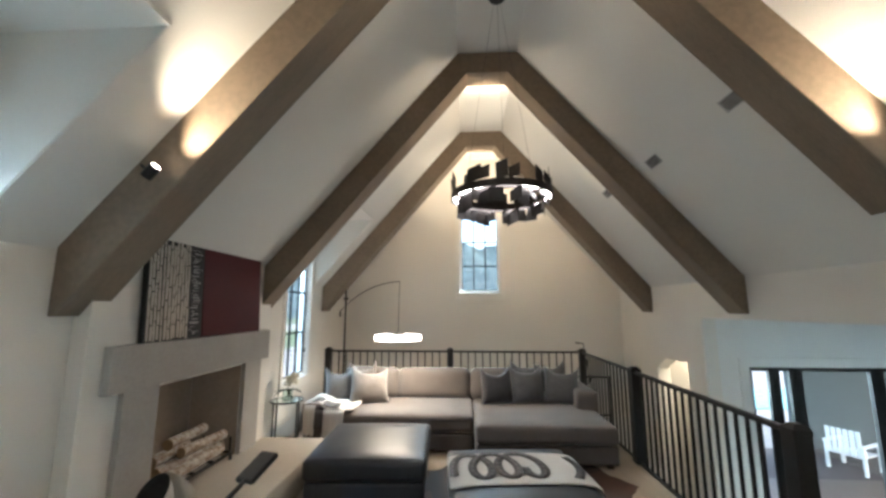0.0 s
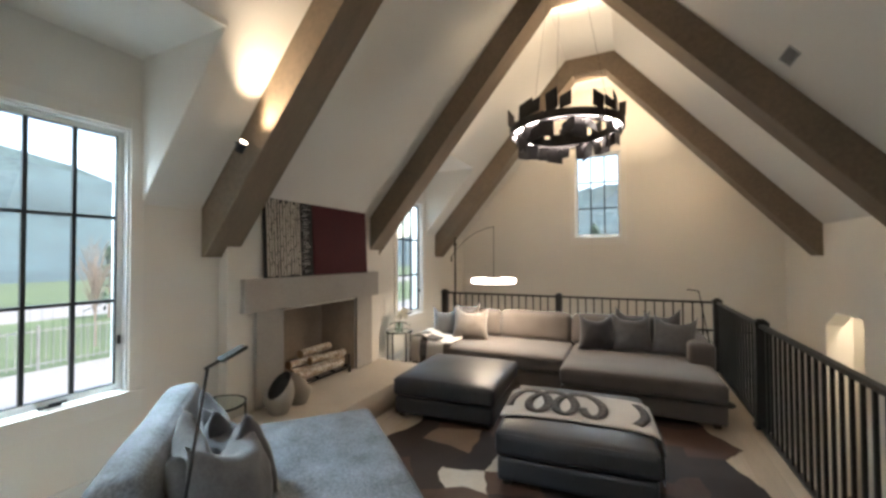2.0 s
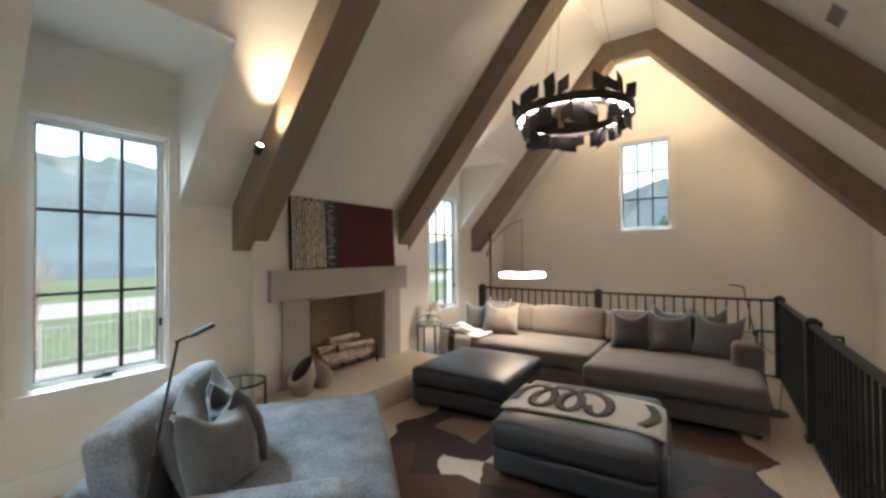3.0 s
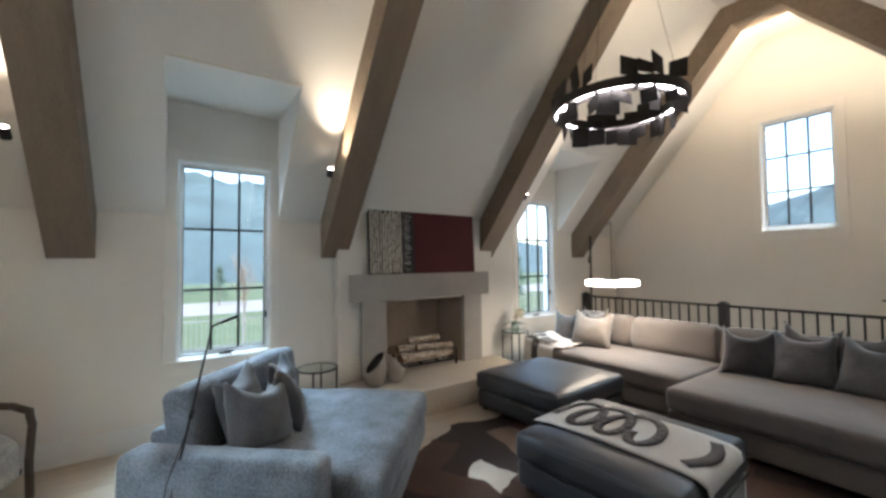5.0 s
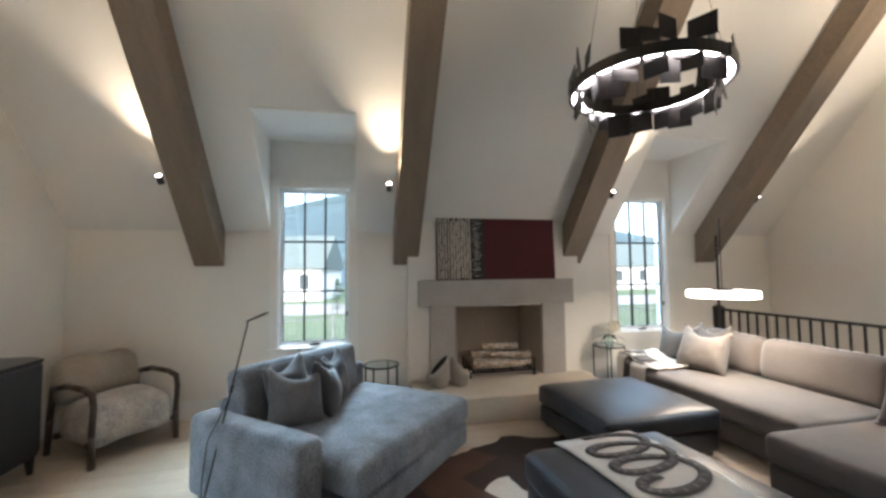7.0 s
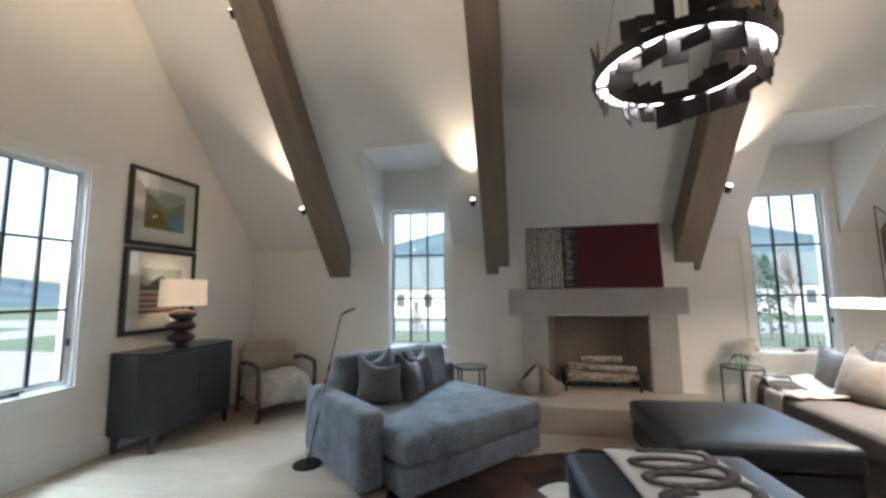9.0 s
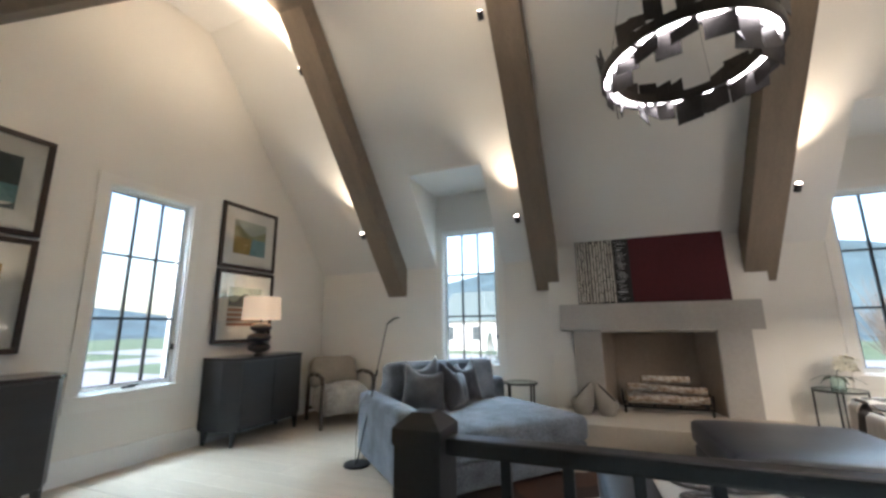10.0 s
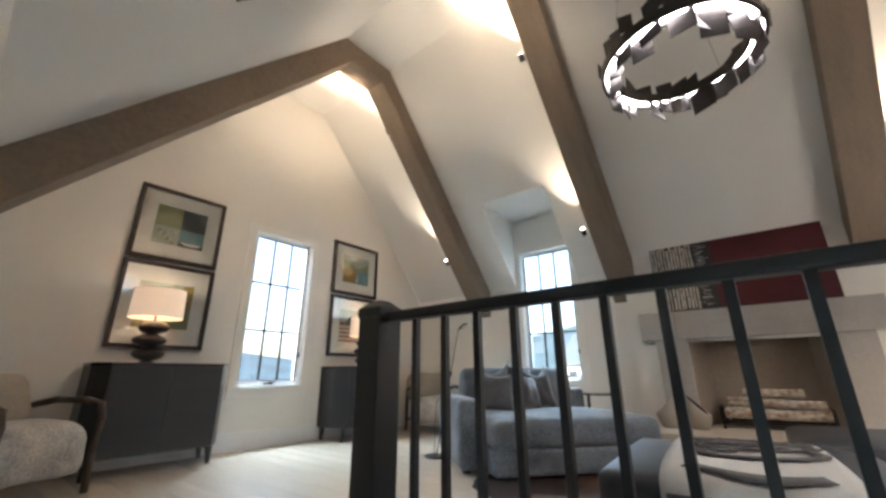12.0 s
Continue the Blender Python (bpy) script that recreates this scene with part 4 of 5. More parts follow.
arc = thing("arc_floor_lamp", "arc floor lamp with a glowing disc hanging over the sofa", "floor lamp", pose(-1.98, 6.63, 0))
part("base_disc", lathe(bmesh.new(), [(0, 0), (0.17, 0), (0.17, 0.02), (0.02, 0.03), (0, 0.03)], 32), M_PLATE, arc)
part("pole", rod(bmesh.new(), (0, 0, 0.025), (0, 0, 1.93), 0.016, n=12), M_PLATE, arc, smooth=True)
part("pivot", rod(bmesh.new(), (-0.03, 0.03, 1.80), (0.03, -0.03, 1.80), 0.022, n=12), M_PLATE, arc)
tail, tip = Vector((-0.13, 0.14, 1.60)), Vector((1.04, -1.07, 2.0))
pts = []
for i in range(15):
    s = i / 14
    p = tail.lerp(tip, s)
    p.z = 1.60 + 0.40 * (1 - (1 - s) ** 2.2)
    pts.append(p)
part("boom", pipe(bmesh.new(), pts, 0.006), M_PLATE, arc, smooth=True)
part("counterweight", rod(bmesh.new(), tail, tail + Vector((0, 0, -0.09)), 0.014), M_PLATE, arc)
part("drop_rod", rod(bmesh.new(), tip, (1.03, -1.06, 1.31), 0.004, n=8), M_BLACK, arc)
disc = part("shade_disc", lathe(bmesh.new(), [(0, 0.028), (0.296, 0.028), (0.30, 0.02), (0.30, -0.028), (0.292, -0.032), (0, -0.032)], 48), M_DISC, arc, "glowing white disc", at=pose(1.03, -1.06, 1.275))
part("cap", lathe(bmesh.new(), [(0, 0.029), (0.09, 0.029), (0.09, 0.04), (0.03, 0.05), (0, 0.05)], 24), M_BLACK, disc, "dark cap")


glow_data = bpy.data.lights.new("disc_lamp_light", "AREA")
glow_data.shape, glow_data.size, glow_data.energy, glow_data.color = "DISK", 0.56, 3.2, WARM
new("disc_lamp_light", glow_data).matrix_world = pose(-0.95, 5.57, 1.238)

# ---- chandelier ----
cx, cy, cz = 0.25, 3.80, 2.62
chd = thing("chandelier", "ring chandelier of glowing light and dark tilted metal plates", "chandelier", pose(cx, cy, cz) @ Matrix.Scale(0.88, 4))


def ring(r0, r1, z0, z1, n=72):
    return lathe(bmesh.new(), [(r0, z0), (r1, z0), (r1, z1), (r0, z1), (r0, z0)], n)


part("outer_hoop", ring(0.480, 0.502, -0.034, 0.03), M_PLATE, chd, smooth=False)
part("inner_hoop", ring(0.392, 0.414, -0.034, 0.03), M_PLATE, chd)
part("top_channel", ring(0.414, 0.480, 0.02, 0.03), M_PLATE, chd)
part("diffuser", ring(0.4145, 0.4795, -0.012, 0.019), M_LED, chd, "glowing white diffuser ring")
for k in range(6):
    a = 2 * pi * k / 6 + 0.3
    part("clamp", boxes((0.385, -0.012, -0.038, 0.508, 0.012, 0.036), bevel=0.003), M_PLATE, chd, at=Matrix.Rotation(a, 4, "Z"))
rng = random.Random(17)


def plate(a, r, low, high, w, turn, tip):
    bm = bmesh.new()
    cut = rng.uniform(0.1, 0.45) * (high - low)
    side = rng.choice((-1, 1))
    hl, hr = (high - cut, high) if side > 0 else (high, high - cut)
    ll, lr = (low, low + cut * 0.6) if side > 0 else (low + cut * 0.6, low)
    prism(bm, [(-w / 2, ll), (w / 2, lr), (w / 2, hr), (-w / 2, hl)], "y", -0.003, 0.003)
    m = Matrix.Rotation(a, 4, "Z") @ Matrix.Translation((r, 0, 0)) @ Matrix.Rotation(pi / 2 + turn, 4, "Z") @ Matrix.Rotation(tip, 4, "X")
    part("plate", bm, M_PLATE, chd, "dark bronze plate", at=m)


for c in range(8):
    a0 = 2 * pi * c / 8 + 0.12
    for d in (-0.19, 0.02, 0.2)[:3 if c % 3 else 2]:
        plate(a0 + d, 0.47 + rng.uniform(-0.02, 0.03), 0.03, rng.uniform(0.13, 0.215), rng.uniform(0.09, 0.16), rng.uniform(-0.6, 0.6), rng.uniform(-0.12, 0.12))
    a0 += 0.3
    for d in (-0.24, -0.03, 0.17):
        plate(a0 + d, 0.435 + rng.uniform(-0.035, 0.035), rng.uniform(-0.215, -0.14), -0.017, rng.uniform(0.10, 0.17), rng.uniform(-0.55, 0.55), rng.uniform(-0.15, 0.15))
for k in range(3):
    a = 2 * pi * k / 3 + 0.5
    part("cable", rod(bmesh.new(), (0.445 * cos(a), 0.445 * sin(a), 0.03), (0.03 * cos(a), 0.03 * sin(a), (TOP - cz) / 0.88 - 0.03), 0.0015, n=6), M_BLACK, chd)
part("canopy", lathe(bmesh.new(), [(0, 0.0), (0.085, 0.0), (0.09, -0.008), (0.09, -0.04), (0.08, -0.048), (0, -0.05)], 32), M_BLACK, chd, "black ceiling canopy", at=pose(0, 0, (TOP - cz) / 0.88))


# ---- small tables, vases, orchid ----
def side_table(x, y, r, h, label):
    ob = thing("side_table", label, "side table", pose(x, y, 0), "glass side tables")
    part("glass_top", lathe(bmesh.new(), [(0, h - 0.010), (r - 0.012, h - 0.010), (r - 0.012, h - 0.002), (0, h - 0.002)], 40), M_TABLEGLASS, ob, "clear glass top")
    part("top_ring", lathe(bmesh.new(), [(r - 0.012, h - 0.016), (r, h - 0.016), (r, h), (r - 0.012, h), (r - 0.012, h - 0.016)], 40), M_BLACK, ob)
    for k in range(4):
        a = pi / 4 + pi / 2 * k + 0.3
        part("leg", boxes((-0.007, -0.007, 0, 0.007, 0.007, h - 0.016)), M_BLACK, ob, at=Matrix.Rotation(a, 4, "Z") @ Matrix.Translation((r - 0.008, 0, 0)))
    part("low_ring", lathe(bmesh.new(), [(r - 0.02, 0.1), (r - 0.009, 0.1), (r - 0.009, 0.11), (r - 0.02, 0.11), (r - 0.02, 0.1)], 40), M_BLACK, ob)
    return ob


side_table(-1.94, 2.345, 0.185, 0.565, "round glass side table with thin black legs by the chaise")
side_table(-2.20, 5.18, 0.19, 0.575, "round glass side table with thin black legs by the window")

orc = thing("orchid", "white orchid with dark leaves in a clear glass cylinder", "plant", pose(-2.20, 5.18, 0.574))
part("glass_vase", lathe(bmesh.new(), [(0, 0), (0.05, 0), (0.055, 0.004), (0.055, 0.11), (0.051, 0.11), (0.051, 0.006), (0, 0.006)], 24), M_TABLEGLASS, orc, "clear glass vase")
rng = random.Random(8)
for k in range(6):
    a = k * 1.05
    bm = bmesh.new()
    vs = []
    for i in range(7):
        s = i / 6
        p = Vector((0.19 * s, 0, 0.11 + 0.07 * s - 0.12 * s * s))
        w = 0.022 * sin(pi * min(0.97, s + 0.08))
        vs.append((bm.verts.new(p + Vector((0, w, 0))), bm.verts.new(p + Vector((0, 0, -0.004))), bm.verts.new(p + Vector((0, -w, 0)))))
    for p, q in zip(vs, vs[1:]):
        bm.faces.new((p[0], p[1], q[1], q[0]))
        bm.faces.new((p[1], p[2], q[2], q[1]))
    part("leaf", bm, M_LEAF, orc, "dark green leaf", smooth=True, at=Matrix.Rotation(a, 4, "Z"))
part("stem", pipe(bmesh.new(), [(0, 0, 0.03), (0.01, 0.0, 0.15), (0.04, 0.02, 0.22), (0.09, 0.05, 0.24)], 0.003, 6), M_LEAF, orc)
for k in range(20):
    bm = bmesh.new()
    for j in range(5):
        a = 2 * pi * j / 5
        c = bm.verts.new((0, 0, 0))
        rim = [bm.verts.new((0.044 * cos(a + d) * s, 0.044 * sin(a + d) * s, 0.012 * s)) for d, s in ((-0.5, 0.8), (-0.25, 1.15), (0.0, 1.25), (0.25, 1.15), (0.5, 0.8))]
        bm.faces.new([c] + rim)
    m = Matrix.Translation((0.03 + rng.uniform(-0.06, 0.06), 0.04 + rng.uniform(-0.05, 0.08), 0.19 + rng.uniform(-0.04, 0.10))) @ Matrix.Rotation(rng.uniform(0, 6), 4, "Z") @ Matrix.Rotation(rng.uniform(0.3, 1.3), 4, "X")
    part("blossom", bm, M_PETAL, orc, "white blossom", at=m)


def vessel(x, y, r, h, turn, label):
    """A barrel of stoneware, cut off at a slant so that its dark mouth faces sideways."""
    ob = thing("vase", label, "vase", pose(x, y, 0.255, 0, 0, turn), "hearth vases")
    n = 28
    bm, inner = bmesh.new(), bmesh.new()
    prof = [(0.62, 0.0), (0.8, 0.15), (0.97, 0.4), (1.0, 0.55), (0.92, 0.78), (0.74, 1.0)]
    rows = []
    for pr, pz in prof:
        rows.append([bm.verts.new((r * pr * cos(2 * pi * k / n), r * pr * sin(2 * pi * k / n), h * pz * (1 - 0.36 * pz * (1 - cos(2 * pi * k / n)) / 1.0 * 0.8))) for k in range(n)])
    for p, q in zip(rows, rows[1:]):
        for k in range(n):
            bm.faces.new((p[k], p[(k + 1) % n], q[(k + 1) % n], q[k]))
    bm.faces.new(rows[0][::-1])
    top = [inner.verts.new(v.co * 0.985 + Vector((0, 0, 0.004))) for v in rows[-1]]
    deep = [inner.verts.new(Vector((v.co.x * 0.9, v.co.y * 0.9, v.co.z - 0.06))) for v in rows[-1]]
    for k in range(n):
        inner.faces.new((top[k], top[(k + 1) % n], deep[(k + 1) % n], deep[k]))
    inner.faces.new(deep)
    part("body", bm, M_VASE, ob, smooth=True)
    part("mouth", inner, M_VASE_SHADE, ob, "shallow mouth with shade in its colour")
    return ob


vessel(-2.05, 2.98, 0.125, 0.33, 90, "beige stoneware vase with a slanted dark mouth on the hearth")
vessel(-2.07, 3.22, 0.115, 0.31, 270, "second beige stoneware vase with slanted mouth on the hearth")


# ---- sideboards, table lamps, framed prints ----
def sideboard(at):
    ob = thing("sideboard", "ebony lacquered sideboard with canted ends and tapered legs", "sideboard", at, "sideboards")
    w, d = 1.07, 0.45
    c = 0.10
    out = [(-w / 2, 0), (w / 2, 0), (w / 2, d - c * 1.6), (w / 2 - 0.03, d - c), (w / 2 - c, d), (-w / 2 + c, d), (-w / 2 + 0.03, d - c), (-w / 2, d - c * 1.6)]
    bm = prism(bmesh.new(), out, "z", 0.16, 0.85)
    part("body", bm, M_CABINET, ob)
    bm = prism(bmesh.new(), [(x * 1.015, y * 1.03 if y else 0.0) for x, y in out], "z", 0.852, 0.878)
    bmesh.ops.bevel(bm, geom=list(bm.edges), offset=0.004, segments=2, affect="EDGES")
    part("top", bm, M_CABTOP, ob, "polished dark top")
    for a, b in ((-w / 2 + c + 0.004, -0.002), (0.002, w / 2 - c - 0.004)):
        dr = part("door", boxes((a, d + 0.001, 0.185, b, d + 0.014, 0.838), bevel=0.003), M_CABINET, ob)
    part("apron", prism(bmesh.new(), [(x * 0.985, 0.01 + y * 0.97) for x, y in out], "z", 0.145, 0.158), M_CABINET, ob)
    for x, y in ((-w / 2 + 0.05, 0.05), (w / 2 - 0.05, 0.05), (-w / 2 + 0.10, d - 0.055), (w / 2 - 0.10, d - 0.055)):
        part("leg", rod(bmesh.new(), (x, y, 0.145), (x + (0.012 if x > 0 else -0.012), y, 0), 0.034, 0.019, n=8), M_CABINET, ob)
    return ob


def table_lamp(x, y):
    ob = thing("table_lamp", "table lamp of stacked dark pebbles with a lit drum shade", "table lamp", pose(x, y, 0.879), "table lamps")
    part("plinth", lathe(bmesh.new(), [(0, 0), (0.05, 0), (0.055, 0.012), (0.03, 0.022), (0, 0.022)], 24), M_PEBBLE, ob)
    z = 0.02
    for k, (r, h, dx) in enumerate(((0.126, 0.124, 0.0), (0.134, 0.124, 0.01), (0.124, 0.118, -0.006))):
        prof = [(r * sin(pi * i / 12) ** 1.15 if 0 < i < 12 else 0.0, z + h / 2 - h / 2 * cos(pi * i / 12)) for i in range(13)]
        part("pebble", lathe(bmesh.new(), prof, 30), M_PEBBLE, ob, "glossy dark pebble", smooth=True, at=pose(dx, 0, 0))
        z += h - 0.006
    part("neck", rod(bmesh.new(), (0, 0, z - 0.01), (0, 0, z + 0.13), 0.008), M_PLATE, ob)
    sz = z + 0.035
    prof = [(0.215, sz), (0.205, sz + 0.265), (0.203, sz + 0.265), (0.213, sz), (0.215, sz)]
    part("shade", lathe(bmesh.new(), prof, 40), M_SHADE, ob, "cream linen drum shade", smooth=False)
    part("bulb", lathe(bmesh.new(), [(0, sz + 0.06), (0.028, sz + 0.09), (0.03, sz + 0.12), (0.012, sz + 0.16), (0, sz + 0.16)], 16), M_PETAL, ob, smooth=True)
    data = bpy.data.lights.new("table_lamp_bulb", "POINT")
    data.energy, data.color, data.shadow_soft_size = 0.32, WARM, 0.05
    lamp = new("table_lamp_bulb", data)
    lamp.location = (x, y, 0.879 + sz + 0.23)
    return ob


sideboard(pose(-1.01, YB + 0.02, 0))
sideboard(pose(1.38, YB + 0.02, 0))
table_lamp(-0.985, YB + 0.25)
table_lamp(1.53, YB + 0.25)


def print_frame(x, z, w, h, label, art):
    ob = thing("framed_print", label, "picture", pose(x, YB + 0.002, z, 0, 0, 180), "framed prints")
    b = 0.042
    part("frame_top", boxes((-w / 2, -0.035, h - b, w / 2, 0, h), bevel=0.004), M_FRAME, ob)
    part("frame_bottom", boxes((-w / 2, -0.035, 0, w / 2, 0, b), bevel=0.004), M_FRAME, ob)
    part("frame_side", boxes((-w / 2, -0.035, b, -w / 2 + b, 0, h - b), bevel=0.004), M_FRAME, ob)
    part("frame_side", boxes((w / 2 - b, -0.035, b, w / 2, 0, h - b), bevel=0.004), M_FRAME, ob)
    part("mat_board", boxes((-w / 2 + b, -0.018, b, w / 2 - b, -0.004, h - b)), M_MATBOARD, ob, "cream mat board")
    aw, ah = w * 0.58, h * 0.53
    ax, az = -aw / 2, (h - ah) / 2
    for k, (name, m, pts, lab) in enumerate(art):
        part(name, prism(bmesh.new(), [(ax + aw * u, az + ah * v) for u, v in pts], "y", -0.0195 - 0.0002 * k, -0.0182), m, ob, lab)
    p = part("glazing", boxes((-w / 2 + b, -0.027, b, w / 2 - b, -0.025, h - b)), M_GLASS, ob)
    p.visible_shadow = False
    return ob


def hill(lo, hi, k):
    n = 10
    return [(0, lo), (1, lo)] + [(1 - i / n, hi + 0.12 * sin(3.1 * i / n * k + k)) for i in range(n + 1)]


print_frame(-0.935, 1.885, 0.815, 0.78, "framed landscape print of ochre field and teal lake",
            [("sky_shape", M_SAGE, [(0, 0.55), (1, 0.55), (1, 1), (0, 1)], ""), ("hill_shape", M_OLIVE, hill(0.5, 0.70, 2), ""), ("field_shape", M_OCHRE, [(0, 0), (0.5, 0), (0.56, 0.5), (0, 0.5)], ""), ("lake_shape", M_TEAL, [(0.5, 0.0), (1, 0.0), (1, 0.5), (0.56, 0.5)], "")])
art = [("sky_shape", M_SAGE, [(0, 0.6), (1, 0.6), (1, 1), (0, 1)], ""), ("hill_shape", M_SLATE, hill(0.5, 0.72, 3), "")]
art += [("furrow", M_RUST if i % 2 else M_BONE, [(0, 0.5 - i * 0.0625), (0, 0.5 - (i + 1) * 0.0625), (1, 0.5 - (i + 1) * 0.0625), (1, 0.5 - i * 0.0625)], "") for i in range(8)]
print_frame(-0.94, 1.018, 0.82, 0.845, "framed landscape print of rust furrows under a dark hill", art)
art = [("block", M_OLIVE, [(0, 0.45), (0.5, 0.45), (0.5, 1), (0, 1)], ""), ("block", M_SLATE, [(0.5, 0.45), (1, 0.45), (1, 1), (0.5, 1)], ""), ("block", M_SAGE, [(0, 0), (0.5, 0), (0.5, 0.45), (0, 0.45)], ""), ("block", M_TEAL, [(0.5, 0.12), (1, 0.12), (1, 0.45), (0.5, 0.45)], ""), ("arch", M_SLATE, [(0.5, 0), (1, 0), (1, 0.17)] + [(0.75 + 0.25 * cos(i * pi / 8), 0.17 - 0.12 * sin(i * pi / 8)) for i in range(1, 8)] + [(0.5, 0.17)], "")]
art += [("dot", M_OLIVE if i % 2 else M_BONE, [(0.07 + 0.36 * ((i * 0.37) % 1) + 0.035 * cos(k * pi / 5), 0.06 + 0.32 * ((i * 0.61) % 1) + 0.04 * sin(k * pi / 5)) for k in range(10)], "") for i in range(9)]
print_frame(1.42, 1.885, 0.815, 0.78, "framed abstract print of olive, slate and teal blocks", art)
print_frame(1.42, 1.018, 0.82, 0.845, "framed print in pale sage and ochre behind the lamp",
            [("block", M_SAGE, [(0, 0), (0.8, 0), (0.8, 1), (0, 1)], ""), ("block", M_OCHRE, [(0.8, 0), (1, 0), (1, 1), (0.8, 1)], ""), ("block", M_OLIVE, hill(0.0, 0.35, 2), "")])


# ---- armchairs ----
def armchair(at):
    ob = thing("armchair", "armchair with a mottled hide seat and dark curved wood arms", "armchair", at, "armchairs")
    block("seat", -0.30, -0.325, 0.12, 0.30, 0.26, 0.44, M_FUR, ob, 0.09, 0.035, 0.03, seed=41, label="mottled cream hide seat")
    block("back", -0.33, -0.085, 0.0, 0.33, 0.085, 0.36, M_TWEED_BACK, ob, 0.084, 0.03, 0.035, seed=42, label="beige upholstered back", at=pose(0, 0.26, 0.42, -14, 0, 0))
    for s in (-1, 1):
        x = s * 0.325
        bm = bmesh.new()
        pts = [(0.34, 0.0), (0.31, 0.3), (0.27, 0.56), (0.05, 0.605), (-0.2, 0.60), (-0.31, 0.57), (-0.335, 0.48), (-0.32, 0.25), (-0.33, 0.0)]
        prof = [(y, z) for y, z in pts]
        for (y0, z0), (y1, z1) in zip(prof, prof[1:]):
            d = Vector((0, y1 - y0, z1 - z0)).normalized() * 0.014
            rod(bm, Vector((x, y0, z0)) - d * (z0 > 0.01), Vector((x, y1, z1)) + d * (z1 > 0.01), 0.024, n=10)
        part("arm_frame", bm, M_WALNUT, ob, "dark curved wood arm", smooth=True)
    part("seat_rail", boxes((-0.33, -0.27, 0.15, 0.33, -0.23, 0.19), (-0.33, 0.2, 0.15, 0.33, 0.24, 0.19), bevel=0.005), M_WALNUT, ob)
    return ob


armchair(pose(-1.88, -0.01, 0, 0, 0, 145))
armchair(pose(2.32, -0.08, 0, 0, 0, 215))


# ---- vents in the sloping ceiling ----
tilt = math.degrees(math.atan2(TOP - EAVE_R, XR - FLAT_R))
for vx, vy in ((1.838, 3.137), (1.836, 4.327), (1.81, 5.53)):
    ob = thing("ceiling_vent", "small white slotted ceiling register", "vent", pose(vx, vy, slope_z(vx), 0, tilt, 0) @ Matrix.Scale(0.72, 4), "ceiling registers")
    part("plate_rim", boxes((-0.075, -0.16, -0.008, 0.075, -0.14, 0.0), (-0.075, 0.14, -0.008, 0.075, 0.16, 0.0), (-0.075, -0.14, -0.008, -0.06, 0.14, 0.0), (0.06, -0.14, -0.008, 0.075, 0.14, 0.0)), M_SCREW, ob)
    for i in range(7):
        x = -0.052 + i * 0.0165
        part("slat", boxes((x, -0.14, -0.007, x + 0.006, 0.14, -0.001)), M_SCREW, ob)
    # thin black sheet paints the shade between the slats
    part("slat_shade", boxes((-0.06, -0.14, -0.0009, 0.06, 0.14, -0.0003)), M_INK, ob, "black sheet for the shade behind slats")


# ---- patchwork hide rug ----
rug = thing("hide_rug", "patchwork cowhide rug in browns and cream under the ottomans", "rug", pose(0.2, 3.5, 0, 0, 0, 9))
M_HIDE = [mat("hide_dark", (0.027, 0.013, 0.009), 0.7, vary=0.4, grain=60, bump=0.4, coarse=4), mat("hide_brown", (0.075, 0.034, 0.020), 0.7, vary=0.4, grain=60, bump=0.4, coarse=4),
          mat("hide_tan", (0.22, 0.15, 0.10), 0.7, vary=0.3, grain=60, bump=0.4, coarse=4), mat("hide_cream", (0.55, 0.50, 0.43), 0.75, vary=0.2, grain=60, bump=0.4, coarse=4)]
rng = random.Random(21)
nx, ny, sx, sy = 9, 9, 0.30, 0.31
pt_grid = {}
for i in range(nx + 1):
    for j in range(ny + 1):
        pt_grid[i, j] = ((i - nx / 2) * sx + rng.uniform(-0.11, 0.11), (j - ny / 2) * sy + rng.uniform(-0.11, 0.11))
def bend(p0, p1):
    """The wavy seam between two corners, the same whichever way it is walked; its end is left out."""
    a, b = sorted((p0, p1))
    A, B = Vector(pt_grid[a]), Vector(pt_grid[b])
    n = Vector((A.y - B.y, B.x - A.x))
    bow = 0.30 * noise.noise(Vector((a[0] * 1.7 + 0.3, a[1] * 2.3, b[0] * 0.9 + b[1])))
    out = []
    for k in range(8):
        f = k / 8 if (a, b) == (p0, p1) else 1 - k / 8
        wig = bow * sin(pi * f) + 0.10 * noise.noise(Vector((f * 3 + a[0] * 5.1, a[1] * 3.7, b[1] * 1.3))) * sin(pi * f)
        v = A.lerp(B, f) + n * wig
        out.append((v.x, v.y))
    return out


for i in range(nx):
    for j in range(ny):
        q = []
        ring4 = [(i, j), (i + 1, j), (i + 1, j + 1), (i, j + 1)]
        for p0, p1 in zip(ring4, ring4[1:] + ring4[:1]):
            q += bend(p0, p1)
        m = rng.choices(M_HIDE, (6, 4, 0.5, 1.0))[0]
        bm = prism(bmesh.new(), q, "z", 0.0005, 0.005 + rng.uniform(0, 0.001))
        part("hide_patch", bm, m, rug)


# ---- outdoors ----
bm = bmesh.new()
box(bm, -900, -900, GROUND - 1, 900, 900, GROUND)
solid("ground", bm, M_GRASS, "green lawn running to the hills", "ground", "structure")
solid("pavement", boxes((-14.5, -30, GROUND, -2.7, 40, GROUND + 0.03), (-2.7, -30, GROUND, 30, -1.0, GROUND + 0.03), (2.9, 5.6, GROUND, 30, 26, GROUND + 0.03)), M_PAVE, "pale concrete terrace round the house", "pavement", "structure")
